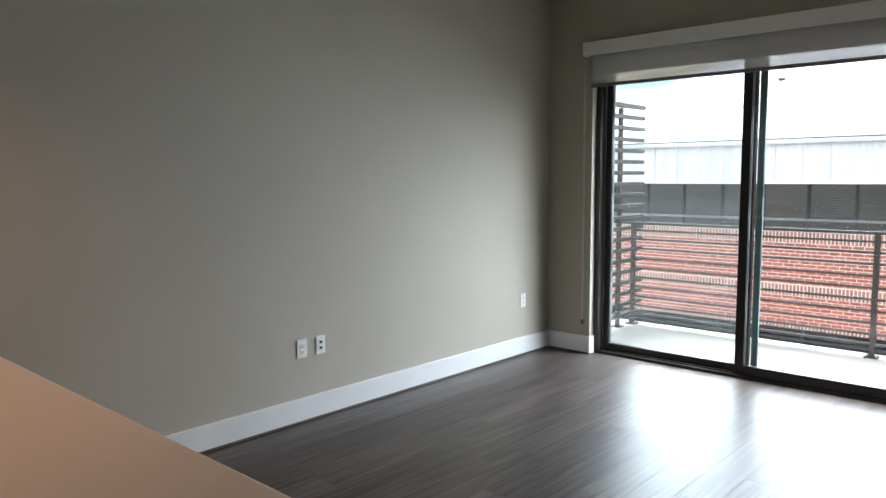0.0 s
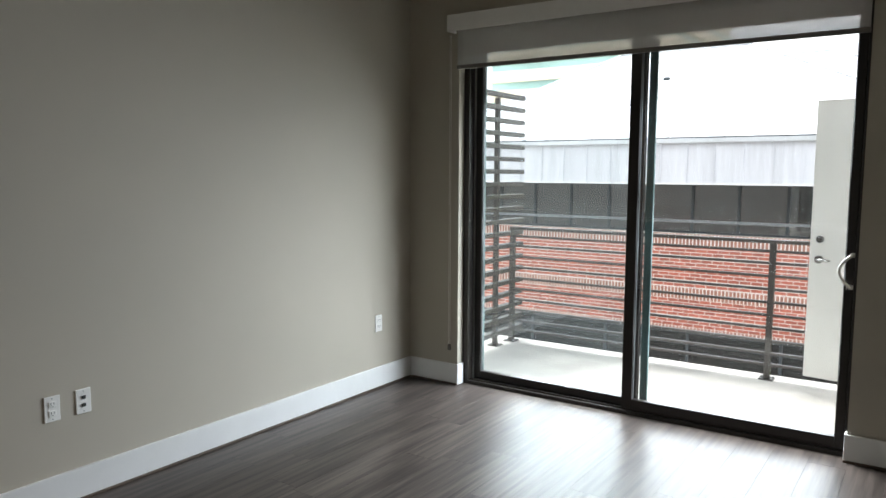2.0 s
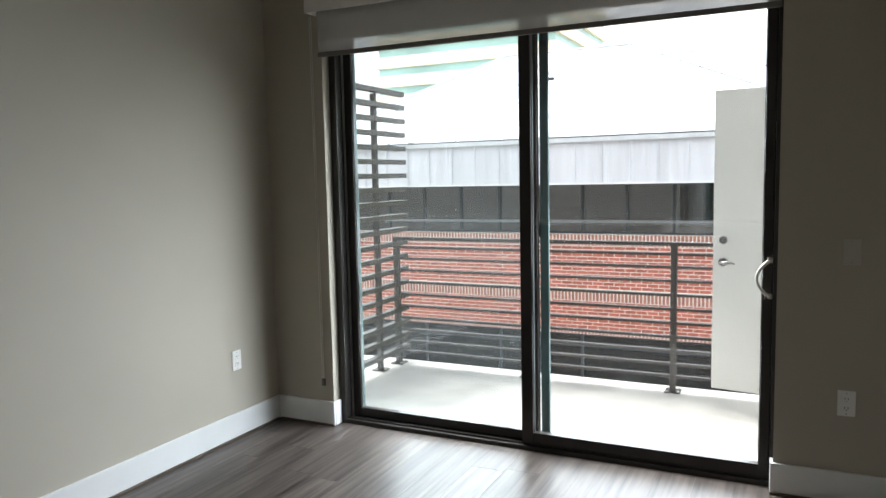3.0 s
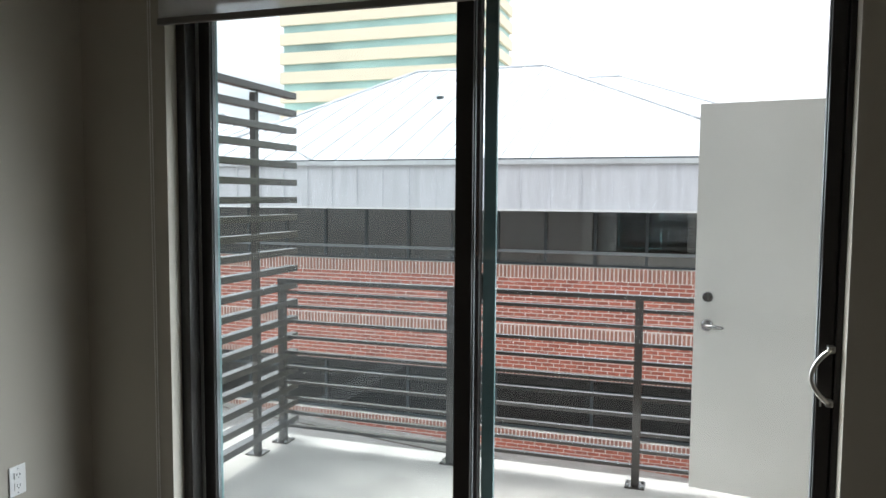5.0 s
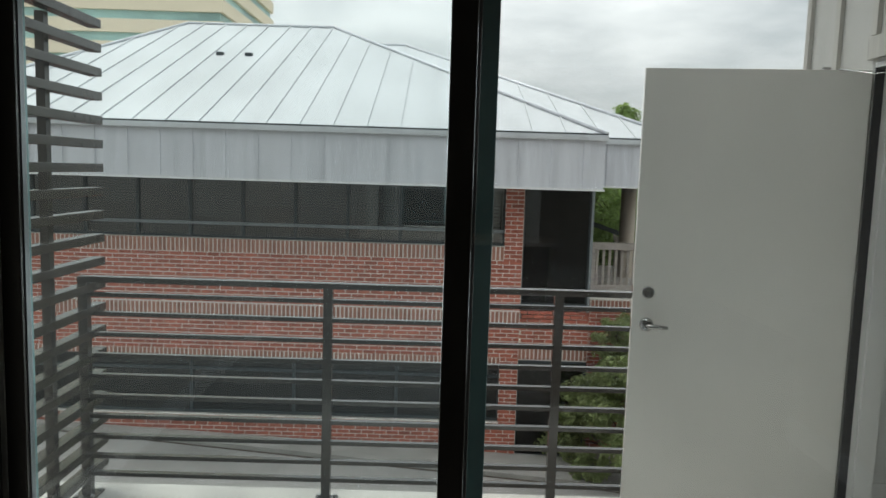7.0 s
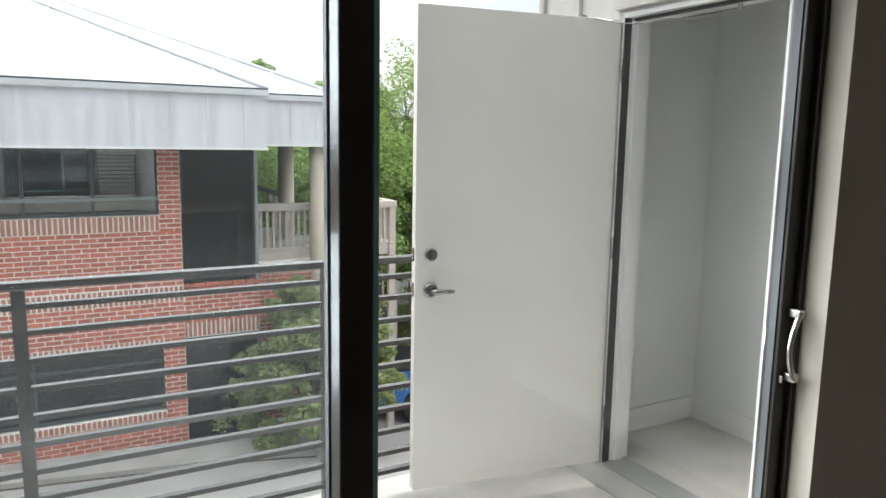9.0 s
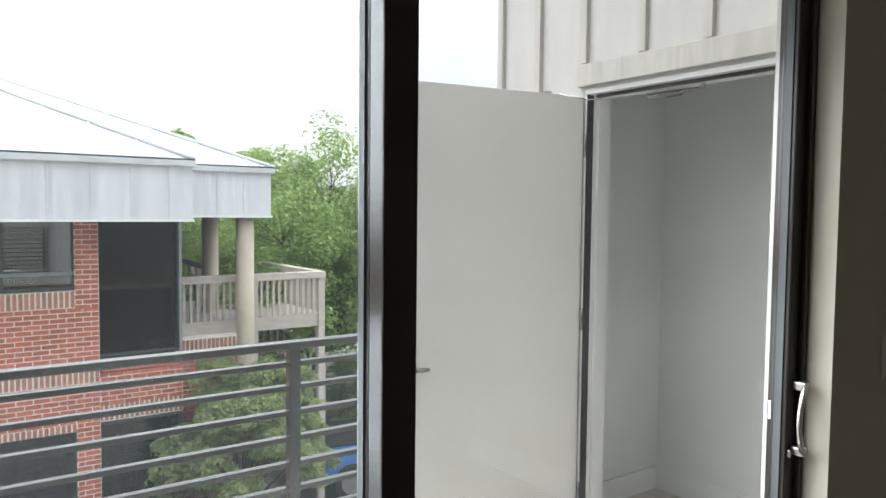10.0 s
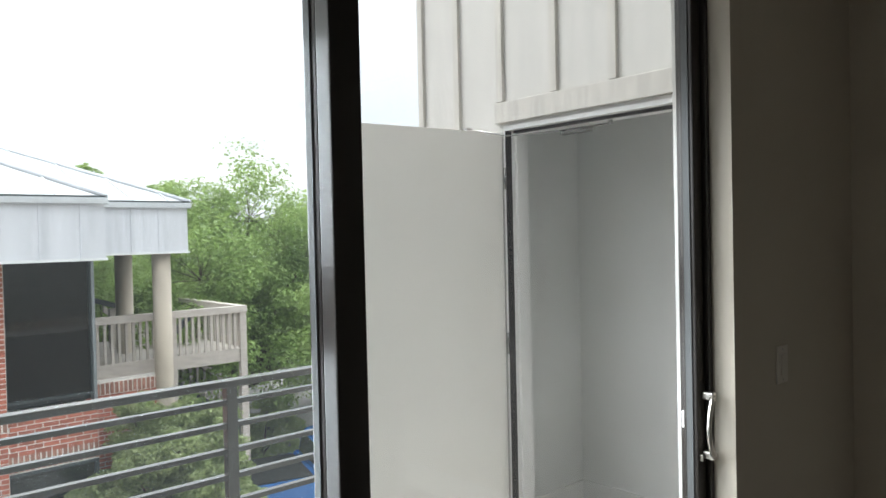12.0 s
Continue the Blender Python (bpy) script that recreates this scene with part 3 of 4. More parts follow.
for z in (1.060 - DZ0, 0.916 - DZ0):
    boxes("edge_latch", M_CHROME, leaf, (DW, DW + 0.001, 0.010, 0.032, z - 0.028, z + 0.028))
boxes("closer_foot", M_CHROME, leaf, (0.16, 0.19, 0.012, 0.030, DZ1 - DZ0, DZ1 - DZ0 + 0.012), label="small bracket for the closer spring")
# local +x runs from the hinge to the free edge; local -y faces the room
hx, hy = 3.360, 1.338
fx, fy = 2.459, 1.470
ang = math.degrees(math.atan2(fy - hy, fx - hx))
for o in leaf.children_recursive:
    o.data.transform(Matrix.Diagonal((1, -1, 1, 1)))
    o.data.flip_normals()
leaf.matrix_basis = pose(hx, hy, DZ0, 0, 0, ang)
spring = thing("door_closer_spring", (KX, 1.0, 2.03), "coiled steel door closer spring under the header", "door spring")
bm = bmesh.new()
hel = [(KX + 0.06 + 0.011 * math.cos(i * 0.9), 0.88 + 0.0015 * i, 2.000 + 0.011 * math.sin(i * 0.9)) for i in range(110)]
add_tube(bm, hel, 0.003, 5)
part("coil", bm, M_CHROME, spring)
tube("rod", M_CHROME, spring, [(KX + 0.06, 0.78, 2.010), (KX + 0.06, 1.04, 2.010), (KX - 0.02, 1.30, 2.010), (KX - 0.14, 1.36, 2.032)], 0.003, 6)
boxes("bracket", M_TRACK, spring, (KX + 0.055, KX + 0.065, 0.782, 0.796, 2.006, 2.037))
in_place(spring)

# ---------------------------------------------------------------- outside: ground
GZ = -3.26                              # street level


def land(x, y):
    """Height of the ground: it falls gently eastward, and more past the corner of the office."""
    def soft(v):
        v = min(1.0, max(0.0, v))
        return v * v * (3 - 2 * v)
    return -3.0 - 0.045 * min(4.0, max(-14.0, x)) - 0.82 * soft((x - 3.6) / 3.6) * soft((y - 7.0) / 4.0)


bm = bmesh.new()
gx = [-400, -60, -14] + [-10 + i for i in range(14)] + [3.6 + 0.3 * i for i in range(14)] + [9, 14, 30, 80, 400]
gy = [-60, -10, 0, 4] + [6 + 0.5 * i for i in range(14)] + [14, 18, 30, 60, 150, 400, 900]
grid = [[bm.verts.new((x, y, land(x, y))) for x in gx] for y in gy]
for j in range(len(gy) - 1):
    for i in range(len(gx) - 1):
        bm.faces.new((grid[j][i], grid[j][i + 1], grid[j + 1][i + 1], grid[j + 1][i])).smooth = True
part("ground", bm, M_ASPHALT, None, "pale worn paving and street below the balcony", "ground", kind="structure")


def strip(name, ya, yb, lift, material, label, category, x0=-14.0, x1=4.6, n=38):
    """A raised strip along the foot of the brick wall; ya and yb give its edges for an x."""
    bm = bmesh.new()
    rows_s = []
    for i in range(n + 1):
        x = x0 + (x1 - x0) * i / n
        a, b = ya(x), yb(x)
        rows_s.append([bm.verts.new(p) for p in ((x, a, land(x, a) - 0.05), (x, a, land(x, a) + lift), (x, b, land(x, b) + lift))])
    for p, q in zip(rows_s, rows_s[1:]):
        for k in (0, 1):
            bm.faces.new((p[k], q[k], q[k + 1], p[k + 1]))
    return part(name, bm, material, None, label, category, kind="structure")


def kerb_line(x):
    return 9.36 - 0.085 * x


strip("pavement", lambda x: kerb_line(x) + 0.16, lambda x: 10.02, 0.060, M_KERB, "narrow pale concrete path along the brick wall", "pavement")
strip("kerb", lambda x: kerb_line(x), lambda x: kerb_line(x) + 0.158, 0.072, M_KERB, "low pale concrete kerb beside the path", "kerb")
# the kerb's shadow, laid down as a thin dark strip
strip("gutter_joint", lambda x: kerb_line(x) - 0.05, lambda x: kerb_line(x) - 0.004, 0.004, M_SUBFLOOR_SHADE, "dark strip painted as the kerb's shadow at its foot", "joint")

# ---------------------------------------------------------------- brick office building
BG = -3.20                              # foot of the walls, in the drawing's measure
BY = 8.0                                # brick face
office = thing("office_building", (0, 10, BG), "red brick office with pale metal hip roof", "building")
BX0, BX1, PX0 = -16.0, 2.785, 2.540     # wall ends, corner pier starts here
core = boxes("wall", M_MORTAR, office, (BX0, BX1, BY + 0.006, 12.0, -1.033, 0.578), (BX0, BX1, BY + 0.006, 12.0, BG, -1.868), (PX0, BX1, BY + 0.006, 12.0, -1.868, -1.033),
             (PX0, BX1, BY + 0.006, 12.0, 0.578, 1.40), (BX1, 3.75, BY + 0.126, 12.0, -1.0, -0.445), (3.75, 4.72, 8.62, 12.0, BG, -0.20), label="brick wall with pale joints")
# solid blocks, coloured near-black in place of the rooms' shade
boxes("dark_recess", M_WINDOW_DARK, office, (BX0, PX0, BY + 0.45, 11.9, 0.580, 1.40), (BX0, PX0, BY + 0.45, 11.9, -1.866, -1.035), (BX1, 3.72, BY + 0.25, 11.9, -0.30, 1.40), (BX1, 3.72, BY + 0.55, 11.9, BG, -1.0), label="near-black block standing in for unlit rooms behind tinted glass")


def ribbon(name, x0, x1, z0, z1, y, step, sill, blinds=False):
    """A long tinted window: panes between mullions, a transom, a metal sill."""
    w = thing(name)
    w.parent = office
    n = max(1, round((x1 - x0) / step))
    s = (x1 - x0) / n
    for i in range(n):
        a = x0 + i * s
        g = boxes("pane", M_TINT if blinds else M_DIM, w, (a + 0.015, a + s - 0.015, y, y + 0.01, z0 + 0.02, z1 - 0.02))
        g.visible_shadow = False
        if blinds and a > -4.0 and i % 5 != 3:
            drop = z0 + sill + (0.10 if i % 3 else 0.26)
            bmb = bmesh.new()
            zb = z1 - 0.05
            while zb > drop:
                add_box(bmb, a + 0.05, a + s - 0.05, y + 0.075, y + 0.082, zb - 0.026, zb)
                zb -= 0.043
            part("blind", bmb, M_BLIND, w, "grey slatted blind")
    boxes("frame", M_MULL_SHADE, w, *[(x0 + i * s - 0.02, x0 + i * s + 0.02, y - 0.03, y + 0.02, z0, z1) for i in range(n + 1)],
          (x0, x1, y - 0.028, y + 0.018, z0, z0 + 0.03), (x0, x1, y - 0.028, y + 0.018, z1 - 0.03, z1))
    if sill:
        boxes("transom", M_SILL if blinds else M_MULL_SHADE, w, (x0, x1, y - 0.034, y + 0.016, z0 + sill, z0 + sill + 0.04))
    return w


ribbon("upper_window", -11.6, PX0, 0.585, 1.40, BY + 0.10, 0.72, 0.17, True)
ribbon("lower_window", -11.6, PX0, -1.85, -1.035, BY + 0.10, 1.44, 0.60)
ribbon("corner_window", BX1 + 0.005, 3.70, -0.22, 1.40, BY + 0.12, 0.92, 0)
ribbon("lower_corner_window", BX1 + 0.005, 3.72, -2.36, -1.0, BY + 0.12, 0.92, 0)
boxes("window_post", M_SILL, office, (3.70, 3.735, BY + 0.06, BY + 0.20, -0.30, 1.40), label="pale metal corner post")
# metal fascia and soffit
FY = 7.50
boxes("fascia", M_FASCIA, office, (-30, 3.71, FY, FY + 0.06, 1.395, 2.00), (3.65, 3.71, FY + 0.06, 8.45, 1.395, 2.00), (3.712, 5.03, 8.42, 8.48, 1.43, 2.00), (4.97, 5.03, 8.48, 14.0, 1.43, 2.00), label="pale metal fascia panels")
boxes("gutter", M_ROOF, office, (-30, 3.74, FY - 0.06, FY + 0.04, 2.00, 2.07), (3.742, 5.07, 8.36, 8.46, 2.00, 2.07), (4.98, 5.08, 8.462, 14.0, 2.00, 2.07), bevel=0.01, label="pale metal gutter edge")
# solid dark strip drawn in place of the shadow below the roof edge
boxes("roof_edge", M_MULL_SHADE, office, (-30, 3.73, FY - 0.05, FY - 0.01, 2.071, 2.092), (3.744, 5.06, 8.37, 8.40, 2.071, 2.092), label="dark strip painted as the shadow under the roof edge")
boxes("drip_edge", M_TRIM, office, (-30, 3.725, FY - 0.02, FY + 0.02, 1.37, 1.395), (3.727, 5.05, 8.40, 8.44, 1.405, 1.43), label="bright drip edge")
# the soffit's shade is put into its near-black colour
boxes("soffit", M_MULL_SHADE, office, (-30, 3.70, FY + 0.06, BY + 0.4, 1.40, 1.43), (3.70, 4.97, 8.48, 12, 1.44, 1.47), label="soffit coloured near-black to hold its shade")
bm = bmesh.new()
x = 3.45
while x > -16:
    add_box(bm, x - 0.008, x + 0.008, FY - 0.022, FY, 1.395, 2.0)
    x -= 0.41
for x in (3.95, 4.30, 4.65):
    add_box(bm, x - 0.008, x + 0.008, 8.408, 8.42, 1.43, 2.0)
part("fascia_seam", bm, M_FASCIA, office, kind="stuff")


def hip(name, ex0, ex1, ey, rx0, rx1, ry, ez, rz, step, ey2):
    """A hip roof with raised standing seams: eave corners, ridge ends, heights."""
    bm = bmesh.new()
    e = [bm.verts.new(p) for p in ((ex0, ey, ez), (ex1, ey, ez), (ex1, ey2, ez), (ex0, ey2, ez))]
    r = [bm.verts.new(p) for p in ((rx0, ry, rz), (rx1, ry, rz))]
    for q in ((e[0], e[1], r[1], r[0]), (e[1], e[2], r[1]), (e[2], e[3], r[0], r[1]), (e[3], e[0], r[0]), (e[3], e[2], e[1], e[0])):
        bm.faces.new(q)
    roof = part(name, bm, M_ROOF, office, "pale standing-seam metal roof")
    bm = bmesh.new()
    slope = (rz - ez) / (ry - ey)
    x = ex0 + step
    while x < ex1:
        t = 1.0
        if x < rx0:
            t = (x - ex0) / (rx0 - ex0)
        elif x > rx1:
            t = (ex1 - x) / (ex1 - rx1)
        if t > 0.03:
            y1 = ey + t * (ry - ey)
            z1 = ez + t * (rz - ez)
            vs = [bm.verts.new(p) for p in ((x - 0.012, ey, ez), (x + 0.012, ey, ez), (x + 0.012, y1, z1), (x - 0.012, y1, z1),
                                            (x - 0.012, ey, ez + 0.02), (x + 0.012, ey, ez + 0.02), (x + 0.012, y1, z1 + 0.02), (x - 0.012, y1, z1 + 0.02))]
            for q in ((4, 5, 6, 7), (0, 1, 5, 4), (1, 2, 6, 5), (3, 0, 4, 7)):
                bm.faces.new([vs[i] for i in q])
        x += step
    part("seam", bm, M_ROOF, roof, kind="stuff")
    bm = bmesh.new()
    for a, b in (((rx0, ry, rz), (rx1, ry, rz)), ((ex1, ey, ez), (rx1, ry, rz)), ((ex0, ey, ez), (rx0, ry, rz))):
        add_tube(bm, [(a[0], a[1], a[2] + 0.02), (b[0], b[1], b[2] + 0.02)], 0.026, 6)
    part("ridge_cap", bm, M_FASCIA, roof)
    return roof


main_roof = hip("roof", -5.6, 3.72, FY - 0.04, -3.40, -0.52, 13.0, 2.07, 4.29, 0.42, 18.5)
hip("rear_roof", -6.0, 5.06, 8.38, -0.5, 0.75, 15.6, 2.07, 4.42, 0.45, 22)
hip("left_roof", -22.0, -3.0, FY - 0.03, -18.0, -7.0, 11.0, 2.068, 3.25, 0.42, 14)
for x, y in ((-2.10, 10.75), (-1.62, 10.75)):
    z = 2.07 + (y - FY) / (13.0 - FY) * 2.22
    boxes("roof_vent", M_MULL_SHADE, main_roof, (x - 0.06, x + 0.06, y - 0.05, y + 0.05, z - 0.02, z + 0.05), bevel=0.01, label="small dark roof vent")
# porch columns and deck
for x, y in ((4.74, 8.62), (4.62, 9.75)):
    bm = bmesh.new()
    add_tube(bm, [(x, y, BG), (x, y, -0.3), (x, y, 1.45)], [0.135, 0.118, 0.118], 20)
    part("column", bm, M_COLUMN, office, "round beige stucco column")
deck = thing("timber_deck", (4.9, 9.5, BG), "weathered timber deck with baluster railing", "deck")
boxes("platform", M_DECK, deck, (3.80, 6.05, 8.85, 11.2, -0.22, -0.02), bevel=0.01)
boxes("top_rail", M_DECK, deck, (3.80, 6.05, 8.80, 8.92, 0.50, 0.60), bevel=0.008)
boxes("top_rail", M_DECK, deck, (5.93, 6.05, 8.92, 11.2, 0.50, 0.60), bevel=0.008)
for x in (3.9, 4.95, 5.99):
    boxes("post", M_DECK, deck, (x - 0.05, x + 0.05, 8.82, 8.90, BG, 0.50))
for i in range(22):
    x = 3.98 + i * 0.09
    boxes("baluster", M_DECK, deck, (x - 0.017, x + 0.017, 8.84, 8.87, -0.02, 0.50))
for i in range(20):
    y = 9.02 + i * 0.11
    boxes("baluster", M_DECK, deck, (5.97, 6.0, y - 0.017, y + 0.017, -0.02, 0.50))
for y, pts in ((10.2, ((4.10, 0.84), (4.10, 0.76), (4.85, 0.52), (4.85, 0.60))), (9.7, ((4.98, -0.05), (5.10, -0.05), (5.72, 0.50), (5.60, 0.50)))):
    bm = bmesh.new()
    add_prism(bm, list(pts), "y", y, y + 0.06)
    part("stair_rail", bm, M_MULL_SHADE, deck, "dark sloping stair rail")
# a flight of steps falls away behind the railing
stair = thing("timber_stair", (5.6, 10.6, BG), "weathered timber steps with dark sloping rails behind the deck", "stairs")
for y in (10.35, 11.15):
    bm = bmesh.new()
    add_prism(bm, [(4.55, -0.30), (4.55, -0.02), (4.75, -0.02), (6.75, -1.55), (6.75, -1.90)], "y", y, y + 0.05)
    part("stringer", bm, M_MULL_SHADE, stair, "dark sloping stringer")
    bm = bmesh.new()
    add_prism(bm, [(4.75, 0.46), (4.75, 0.56), (6.75, -0.97), (6.75, -1.07)], "y", y, y + 0.06)
    part("handrail", bm, M_DECK, stair)
    for i in range(16):
        x = 4.85 + i * 0.12
        zs = -0.02 - (x - 4.75) * 0.765
        boxes("baluster", M_DECK, stair, (x - 0.016, x + 0.016, y + 0.012, y + 0.044, zs, zs + 0.50))
for i in range(9):
    x = 4.85 + i * 0.215
    zs = -0.10 - (x - 4.75) * 0.765
    boxes("tread", M_DECK, stair, (x, x + 0.24, 10.41, 11.14, zs - 0.035, zs), bevel=0.006)
for x in (4.62, 6.72):
    boxes("post", M_DECK, stair, (x - 0.045, x + 0.045, 10.26, 10.345, BG, 0.58 if x < 5 else -0.95))
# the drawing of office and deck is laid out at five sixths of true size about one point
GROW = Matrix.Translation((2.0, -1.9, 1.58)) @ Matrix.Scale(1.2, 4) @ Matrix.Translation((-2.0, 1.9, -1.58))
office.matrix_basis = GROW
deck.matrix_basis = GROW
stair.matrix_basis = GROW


# far tower: cream floors and teal window bands
tower = thing("office_tower", (-60, 130, GZ), "tall cream office tower with teal window bands", "building")
TY, TX0, TX1, TY2 = 122.0, -72.2, -35.2, 158.0
boxes("core", M_TGLASS, tower, (TX0 + 0.6, TX1 - 0.6, TY + 0.6, TY2 - 0.6, GZ, 92), label="teal glass")
for i in range(25):
    z = 1.0 + 3.63 * i
    boxes("floor_band", M_CREAM, tower, (TX0, TX1, TY, TY2, z, z + 2.15))
in_place(tower)


# ---------------------------------------------------------------- trees
def leaf_crown(rng, clumps, per, size):
    """Leaves as small bent blades, strewn over the upper shells of many tufts."""
    g = np.random.default_rng(rng.randrange(10 ** 6))
    c = np.repeat(np.array([k[:3] for k in clumps]), per, axis=0)
    r = np.repeat(np.array([k[3] for k in clumps]), per)
    n = len(c)
    v = g.normal(size=(n, 3))
    v /= np.linalg.norm(v, axis=1)[:, None]
    v[:, 2] = np.where(v[:, 2] < -0.7, -v[:, 2], v[:, 2])
    p = c + v * (r * g.uniform(0.45, 1.08, n))[:, None] * np.array((1.0, 1.0, 0.85))
    s = size * g.uniform(0.6, 1.4, n)
    nrm = v + np.array((0, 0, 0.7)) + g.normal(scale=0.55, size=(n, 3))
    nrm /= np.linalg.norm(nrm, axis=1)[:, None]
    a = np.cross(nrm, g.normal(size=(n, 3)))
    a /= np.linalg.norm(a, axis=1)[:, None]
    b = np.cross(nrm, a)
    sa, sb = a * s[:, None], b * s[:, None] * 0.5
    bend = nrm * s[:, None] * 0.18
    co = np.stack((p - sa, p - 0.1 * sa - sb + bend, p + sa, p + 0.1 * sa + sb + bend), axis=1).reshape(-1, 3)
    me = bpy.data.meshes.new("crown")
    me.from_pydata(co.tolist(), [], np.arange(4 * n).reshape(-1, 4).tolist())
    return me


def tree(name, x, y, height, spread, seed, leaf, size, per, lobes, tufts, trunk_r, label, category, low=0.35):
    rng = random.Random(seed)
    gz = land(x, y)
    t = thing(name, (x, y, gz), label, category, "oaks along the street" if category == "tree" else "shrubs before the deck")
    bm = bmesh.new()
    fork = gz + height * low
    add_tube(bm, [(x, y, gz - 0.1), (x + 0.06, y, gz + height * low * 0.5), (x + 0.02, y + 0.05, fork)], [trunk_r * 1.15, trunk_r * 0.85, trunk_r * 0.7], 12)
    part("trunk", bm, M_BARK, t)
    bm = bmesh.new()
    clumps = []
    for k in range(lobes):
        a = k * 2.4 + rng.uniform(-0.4, 0.4)
        rr = spread * math.sqrt((k + 0.5) / lobes) * rng.uniform(0.8, 1.05)
        top = 1 - 0.6 * (rr / spread) ** 2
        z = fork + (height * (1 - low)) * rng.uniform(0.38 if k % 3 else 0.05, 0.95) * top
        c = Vector((x + rr * math.cos(a), y + rr * math.sin(a), z))
        R = spread * rng.uniform(0.20, 0.33)
        mid = Vector((x, y, fork)).lerp(c, 0.5) + Vector((rng.uniform(-.2, .2), rng.uniform(-.2, .2), 0.12 * R))
        add_tube(bm, [(x + 0.02, y + 0.05, fork - 0.05), mid, c], [trunk_r * 0.5, trunk_r * 0.3, trunk_r * 0.10], 6, False)
        for _ in range(tufts):
            v = Vector((rng.gauss(0, 1), rng.gauss(0, 1), rng.gauss(0.1, 1.0))).normalized() * R * rng.uniform(0.5, 1.15)
            q = c + Vector((v.x, v.y, 0.85 * v.z))
            clumps.append((q.x, q.y, q.z, R * rng.uniform(0.22, 0.46)))
            add_tube(bm, [c, c.lerp(q, 0.7)], [trunk_r * 0.05, trunk_r * 0.02], 4, False)
    part("limbs", bm, M_BARK, t)
    me = leaf_crown(rng, clumps, per, size)
    me.materials.append(leaf)
    crown = new("crown", me)
    crown.parent = t
    tagged(crown, kind="stuff")
    in_place(t)
    return t


tree("oak_tree", 9.3, 16.6, 6.4, 4.9, 4, M_LEAF, 0.047, 210, 44, 30, 0.27, "broad green live oak behind the deck", "tree", 0.28)
tree("oak_tree", 14.4, 18.0, 7.0, 4.3, 9, M_LEAF, 0.052, 170, 38, 28, 0.26, "full green oak by the street", "tree", 0.24)
tree("oak_tree", 9.0, 24.0, 8.0, 3.8, 13, M_LEAF, 0.075, 110, 30, 22, 0.25, "green oak rising behind the office roof", "tree", 0.2)
tree("oak_tree", 20.5, 27.0, 8.8, 5.5, 21, M_LEAF, 0.085, 110, 34, 24, 0.3, "large green oak across the street", "tree", 0.2)
tree("myrtle_shrub", 4.85, 9.75, 2.75, 1.25, 5, M_SHRUB, 0.030, 150, 34, 24, 0.05, "tall loose green shrub before the deck", "shrub", 0.10)
tree("myrtle_shrub", 8.2, 14.0, 2.4, 1.2, 6, M_SHRUB, 0.032, 140, 26, 20, 0.04, "lower loose green shrub by the street", "shrub", 0.10)

# ---------------------------------------------------------------- parked pickup
def pickup(x, y, turn):
    car = thing("pickup_truck", label="bright blue pickup truck parked on the street", category="car")
    bm = bmesh.new()
    low = [(0, 0.45), (0.02, 1.02), (1.75, 1.06), (1.78, 1.04), (3.75, 1.04), (5.15, 0.98), (5.35, 0.80), (5.40, 0.45), (4.9, 0.36), (0.3, 0.40)]
    add_prism(bm, low, "y", -0.93, 0.93)
    bmesh.ops.bevel(bm, geom=bm.edges[:], offset=0.05, segments=2, affect="EDGES")
    part("body", bm, M_BLUE, car)
    bm = bmesh.new()
    b = [(1.80, 1.04), (1.90, 1.56), (2.12, 1.63), (3.15, 1.63), (3.38, 1.56), (4.05, 1.04)]
    add_prism(bm, b, "y", -0.78, 0.78)
    bmesh.ops.bevel(bm, geom=bm.edges[:], offset=0.05, segments=2, affect="EDGES")
    part("cab", bm, M_BLUE, car)
    for s in (-1, 1):
        bm = bmesh.new()
        add_prism(bm, [(2.02, 1.10), (2.07, 1.51), (2.75, 1.54), (2.75, 1.10)], "y", s * 0.775, s * 0.787)
        add_prism(bm, [(2.82, 1.10), (2.82, 1.54), (3.24, 1.52), (3.75, 1.10)], "y", s * 0.775, s * 0.787)
        part("side_window", bm, M_WINDOW_DARK, car)
        boxes("tail_light", M_RED, car, (-0.012, 0.06, s * 0.80 - 0.08, s * 0.80 + 0.08, 0.74, 0.98), bevel=0.01, label="red tail light")
        boxes("headlight", M_PLATE, car, (5.24, 5.37, s * 0.72 - 0.14, s * 0.72 + 0.14, 0.68, 0.84), bevel=0.02)
        for wx in (1.05, 4.35):
            bm = bmesh.new()
            add_tube(bm, [(wx, s * 0.73, 0.37), (wx, s * 0.75, 0.37), (wx, s * 0.93, 0.37), (wx, s * 0.95, 0.37)], [0.33, 0.37, 0.37, 0.33], 24)
            w = part("wheel", bm, M_TYRE, car)
            bm = bmesh.new()
            add_tube(bm, [(wx, s * 0.90, 0.37), (wx, s * 0.958, 0.37)], [0.21, 0.22], 16)
            part("rim", bm, M_CHROME, w)
    boxes("bumper", M_CHROME, car, (-0.12, 0.02, -0.88, 0.88, 0.42, 0.58), bevel=0.02, label="chrome rear bumper")
    boxes("bed_liner", M_TYRE, car, (0.10, 1.70, -0.80, 0.80, 1.045, 1.075), label="dark bed liner")
    bm = bmesh.new()
    add_prism(bm, [(1.815, 1.16), (1.893, 1.52), (1.883, 1.52), (1.805, 1.16)], "y", -0.66, 0.66)
    part("rear_window", bm, M_WINDOW_DARK, car)
    car.matrix_basis = pose(x, y, land(7.5, 11.8), 0, 0, turn)
    return car


pickup(6.72, 12.22, -16)

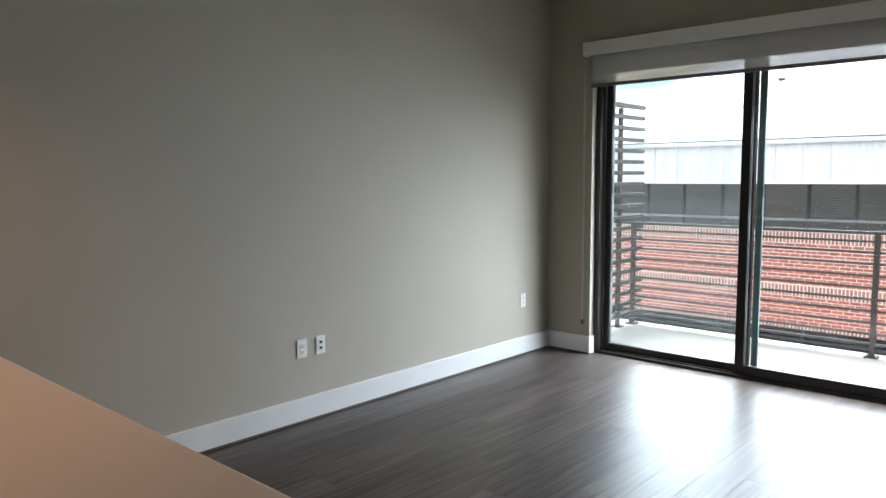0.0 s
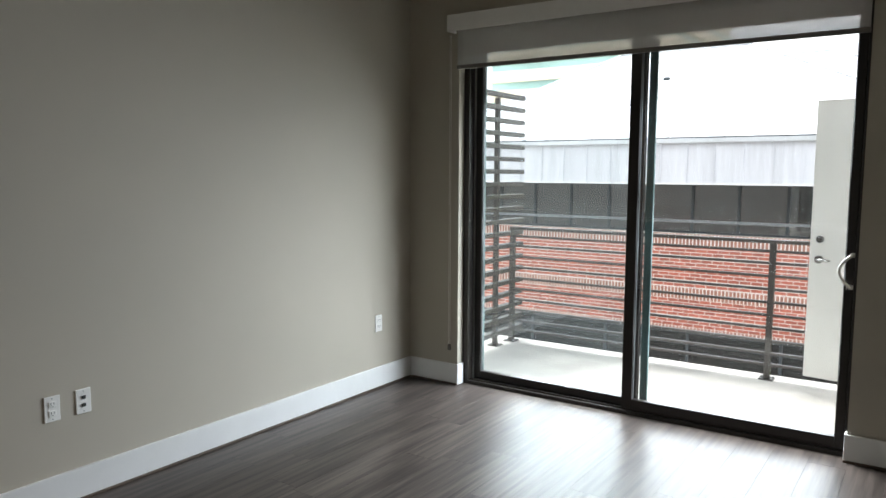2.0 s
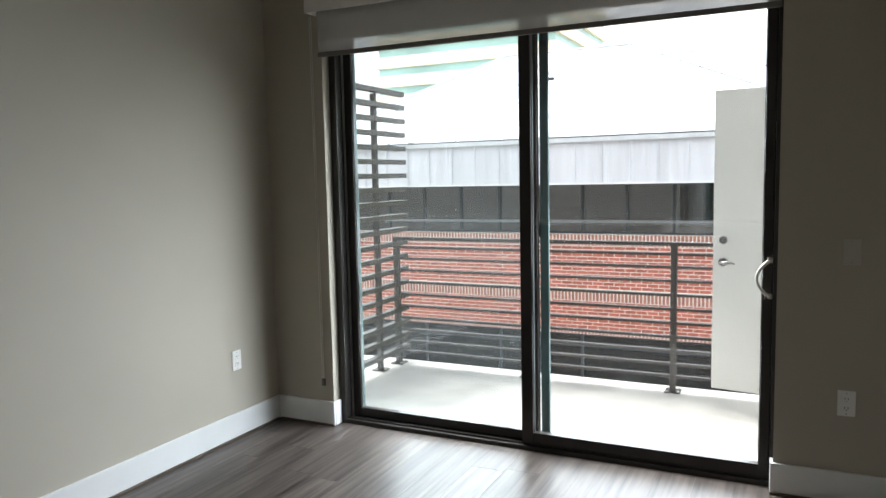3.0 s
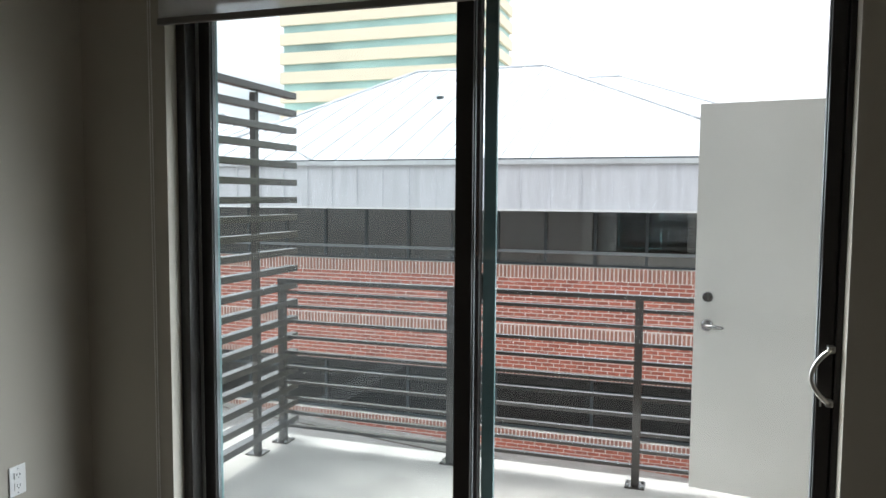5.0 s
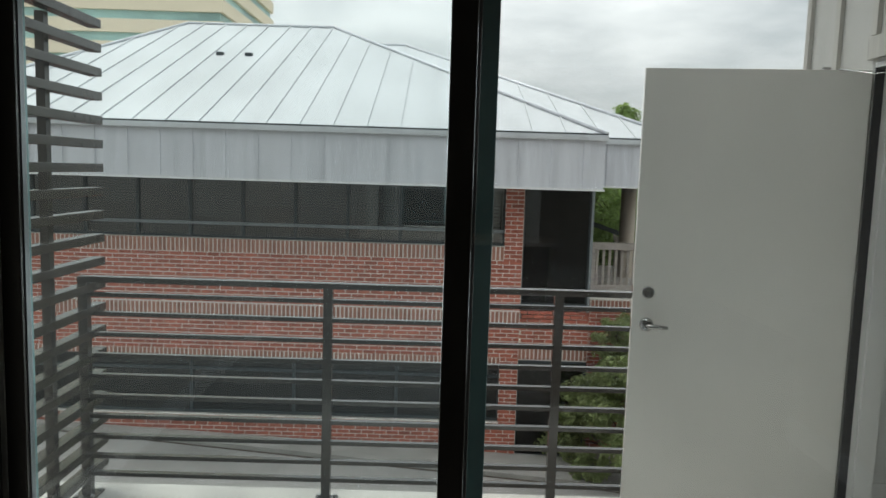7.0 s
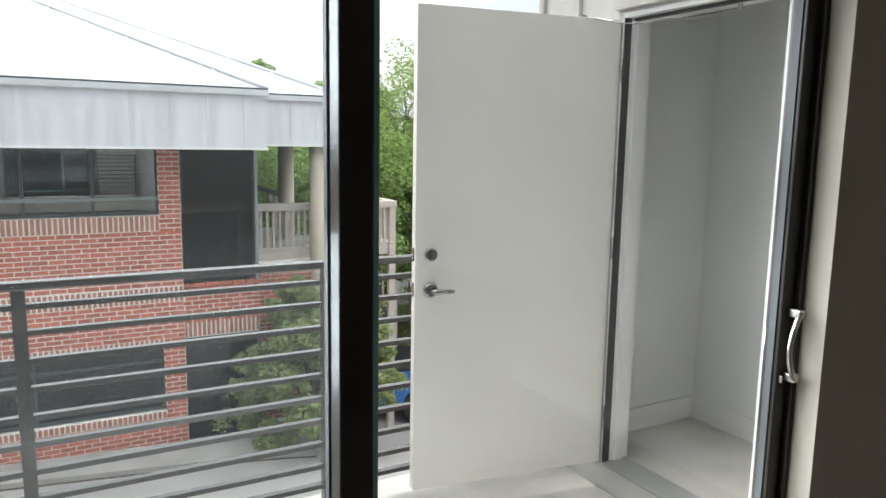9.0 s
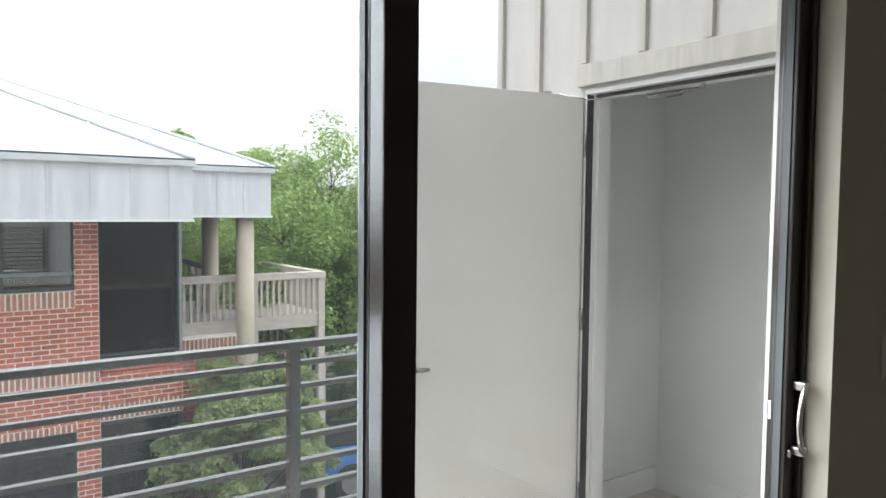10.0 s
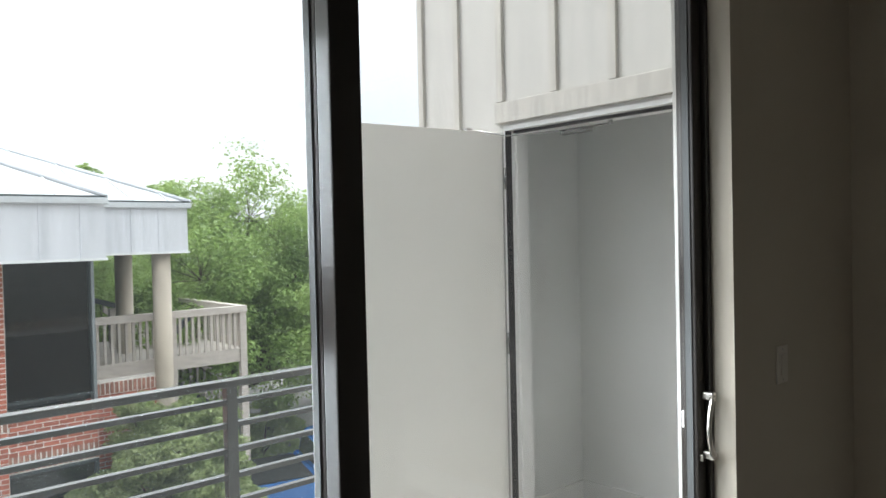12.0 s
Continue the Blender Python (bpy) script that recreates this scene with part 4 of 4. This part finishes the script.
# far low buildings close the street
for x0, x1, y, h in ((4, 60, 46, 3.6), (-60, -20, 60, 4.0)):
    f = boxes("far_building", M_FAR, None, (x0, x1, y, y + 10, GZ, GZ + h), label="low pale building far down the street", category="building")
    boxes("roof", M_ROOF, f, (x0 - 0.3, x1 + 0.3, y - 0.3, y + 10.3, GZ + h, GZ + h + 0.3))

# ---------------------------------------------------------------- floor planks
PW, PL = 0.180, 1.22
bm = bmesh.new()
add_box(bm, -PW / 2 + 0.0004, PW / 2 - 0.0004, -PL / 2 + 0.0004, PL / 2 - 0.0004, -0.006, 0.0)
me_plank = mesh_of("plank", bm, M_PLANK)
extra = bmesh.new()
rngp = random.Random(3)
for i in range(29):
    x = 0.016 + PW * (i + 0.5)
    off = rngp.random() * PL
    j = 0
    y = 0.062 - off + PL / 2
    while y > RY - PL / 2:
        y1 = min(0.064, y + PL / 2)
        if x + PW / 2 < 5.2 and not (x > RX - 0.05 and y > -2.5):
            whole = y + PL / 2 <= 0.064
            if whole and y > -6.0:
                o = new("plank", me_plank)
                o.location = (x, y, 0)
                o.parent = floor
            else:
                add_box(extra, x - PW / 2 + 0.0004, x + PW / 2 - 0.0004, y - PL / 2 + 0.0004, y1 - 0.0004, -0.006, 0.0)
        y -= PL
part("plank_rest", extra, M_PLANK, floor, kind="stuff")

# ---------------------------------------------------------------- bricks
BW, BH, JT = 0.1695, 0.0567, 0.0115


def brick_mesh(name, w, h, material):
    bm = bmesh.new()
    add_box(bm, -w / 2, w / 2, 0.0, 0.03, -h / 2, h / 2)
    return mesh_of(name, bm, material)


me_brick = brick_mesh("brick", BW - JT, BH - JT, M_BRICK)
rest, sold = bmesh.new(), bmesh.new()
count = 0
rngb = random.Random(8)


def courses(x0, x1, z0, z1, y, near=None):
    """Running bond from z1 downward; near: the stretch whose bricks stand alone."""
    global count
    k = 0
    z = z1 - BH / 2
    while z > z0:
        x = x1 - (BW / 2 if k % 2 == 0 else BW)
        if k % 2:
            add_box(rest, x1 - BW / 2 + JT / 2, x1 - JT / 2, y, y + 0.03, z - BH / 2 + JT / 2, z + BH / 2 - JT / 2)
        while x - BW / 2 > x0 - 0.02:
            dy = rngb.uniform(0, 0.003)
            if near and x > near and count < 300:
                o = new("brick", me_brick)
                o.location = (x, y + dy, z)
                o.parent = core
                count += 1
            else:
                add_box(rest, x - BW / 2 + JT / 2, x + BW / 2 - JT / 2, y + dy, y + 0.03, z - BH / 2 + JT / 2, z + BH / 2 - JT / 2)
            x -= BW
        if x + BW / 2 - x0 > 0.04:
            add_box(rest, x0 + JT / 2, x + BW / 2 - JT / 2, y, y + 0.03, z - BH / 2 + JT / 2, z + BH / 2 - JT / 2)
        z -= BH
        k += 1


def soldiers(x0, x1, z0, z1, y):
    x = x1 - BH / 2
    while x > x0:
        add_box(sold, x - BH / 2 + JT * 0.8, x + BH / 2 - JT * 0.8, y - rngb.uniform(0, 0.003), y + 0.03, z0 + JT / 2, z1 - JT / 2)
        x -= BH


LB = -9.0
courses(LB, BX1, -0.300, 0.390, BY, -0.6)
courses(LB, BX1, -0.940, -0.490, BY, 0.6)
courses(PX0, BX1, 0.390, 1.385, BY, 2.0)
courses(PX0, BX1, -1.960, -0.940, BY, 2.0)
courses(LB, BX1, -2.45, -1.960, BY)
courses(BX1, 3.75, -0.80, -0.30, BY + 0.12)
courses(3.75, 4.72, -2.45, -0.36, 8.61)
soldiers(LB, PX0, 0.390, 0.580, BY)
soldiers(LB, BX1, -0.490, -0.300, BY)
soldiers(LB, PX0, -1.035, -0.940, BY)
soldiers(LB, PX0, -1.960, -1.865, BY)
soldiers(BX1, 3.75, -0.99, -0.80, BY + 0.12)
soldiers(3.75, 4.72, -0.36, -0.21, 8.61)
part("brick_rest", rest, M_BRICKS, core, kind="stuff")
part("soldier_course", sold, M_SOLDIER, core, "upright brown bricks", kind="stuff")
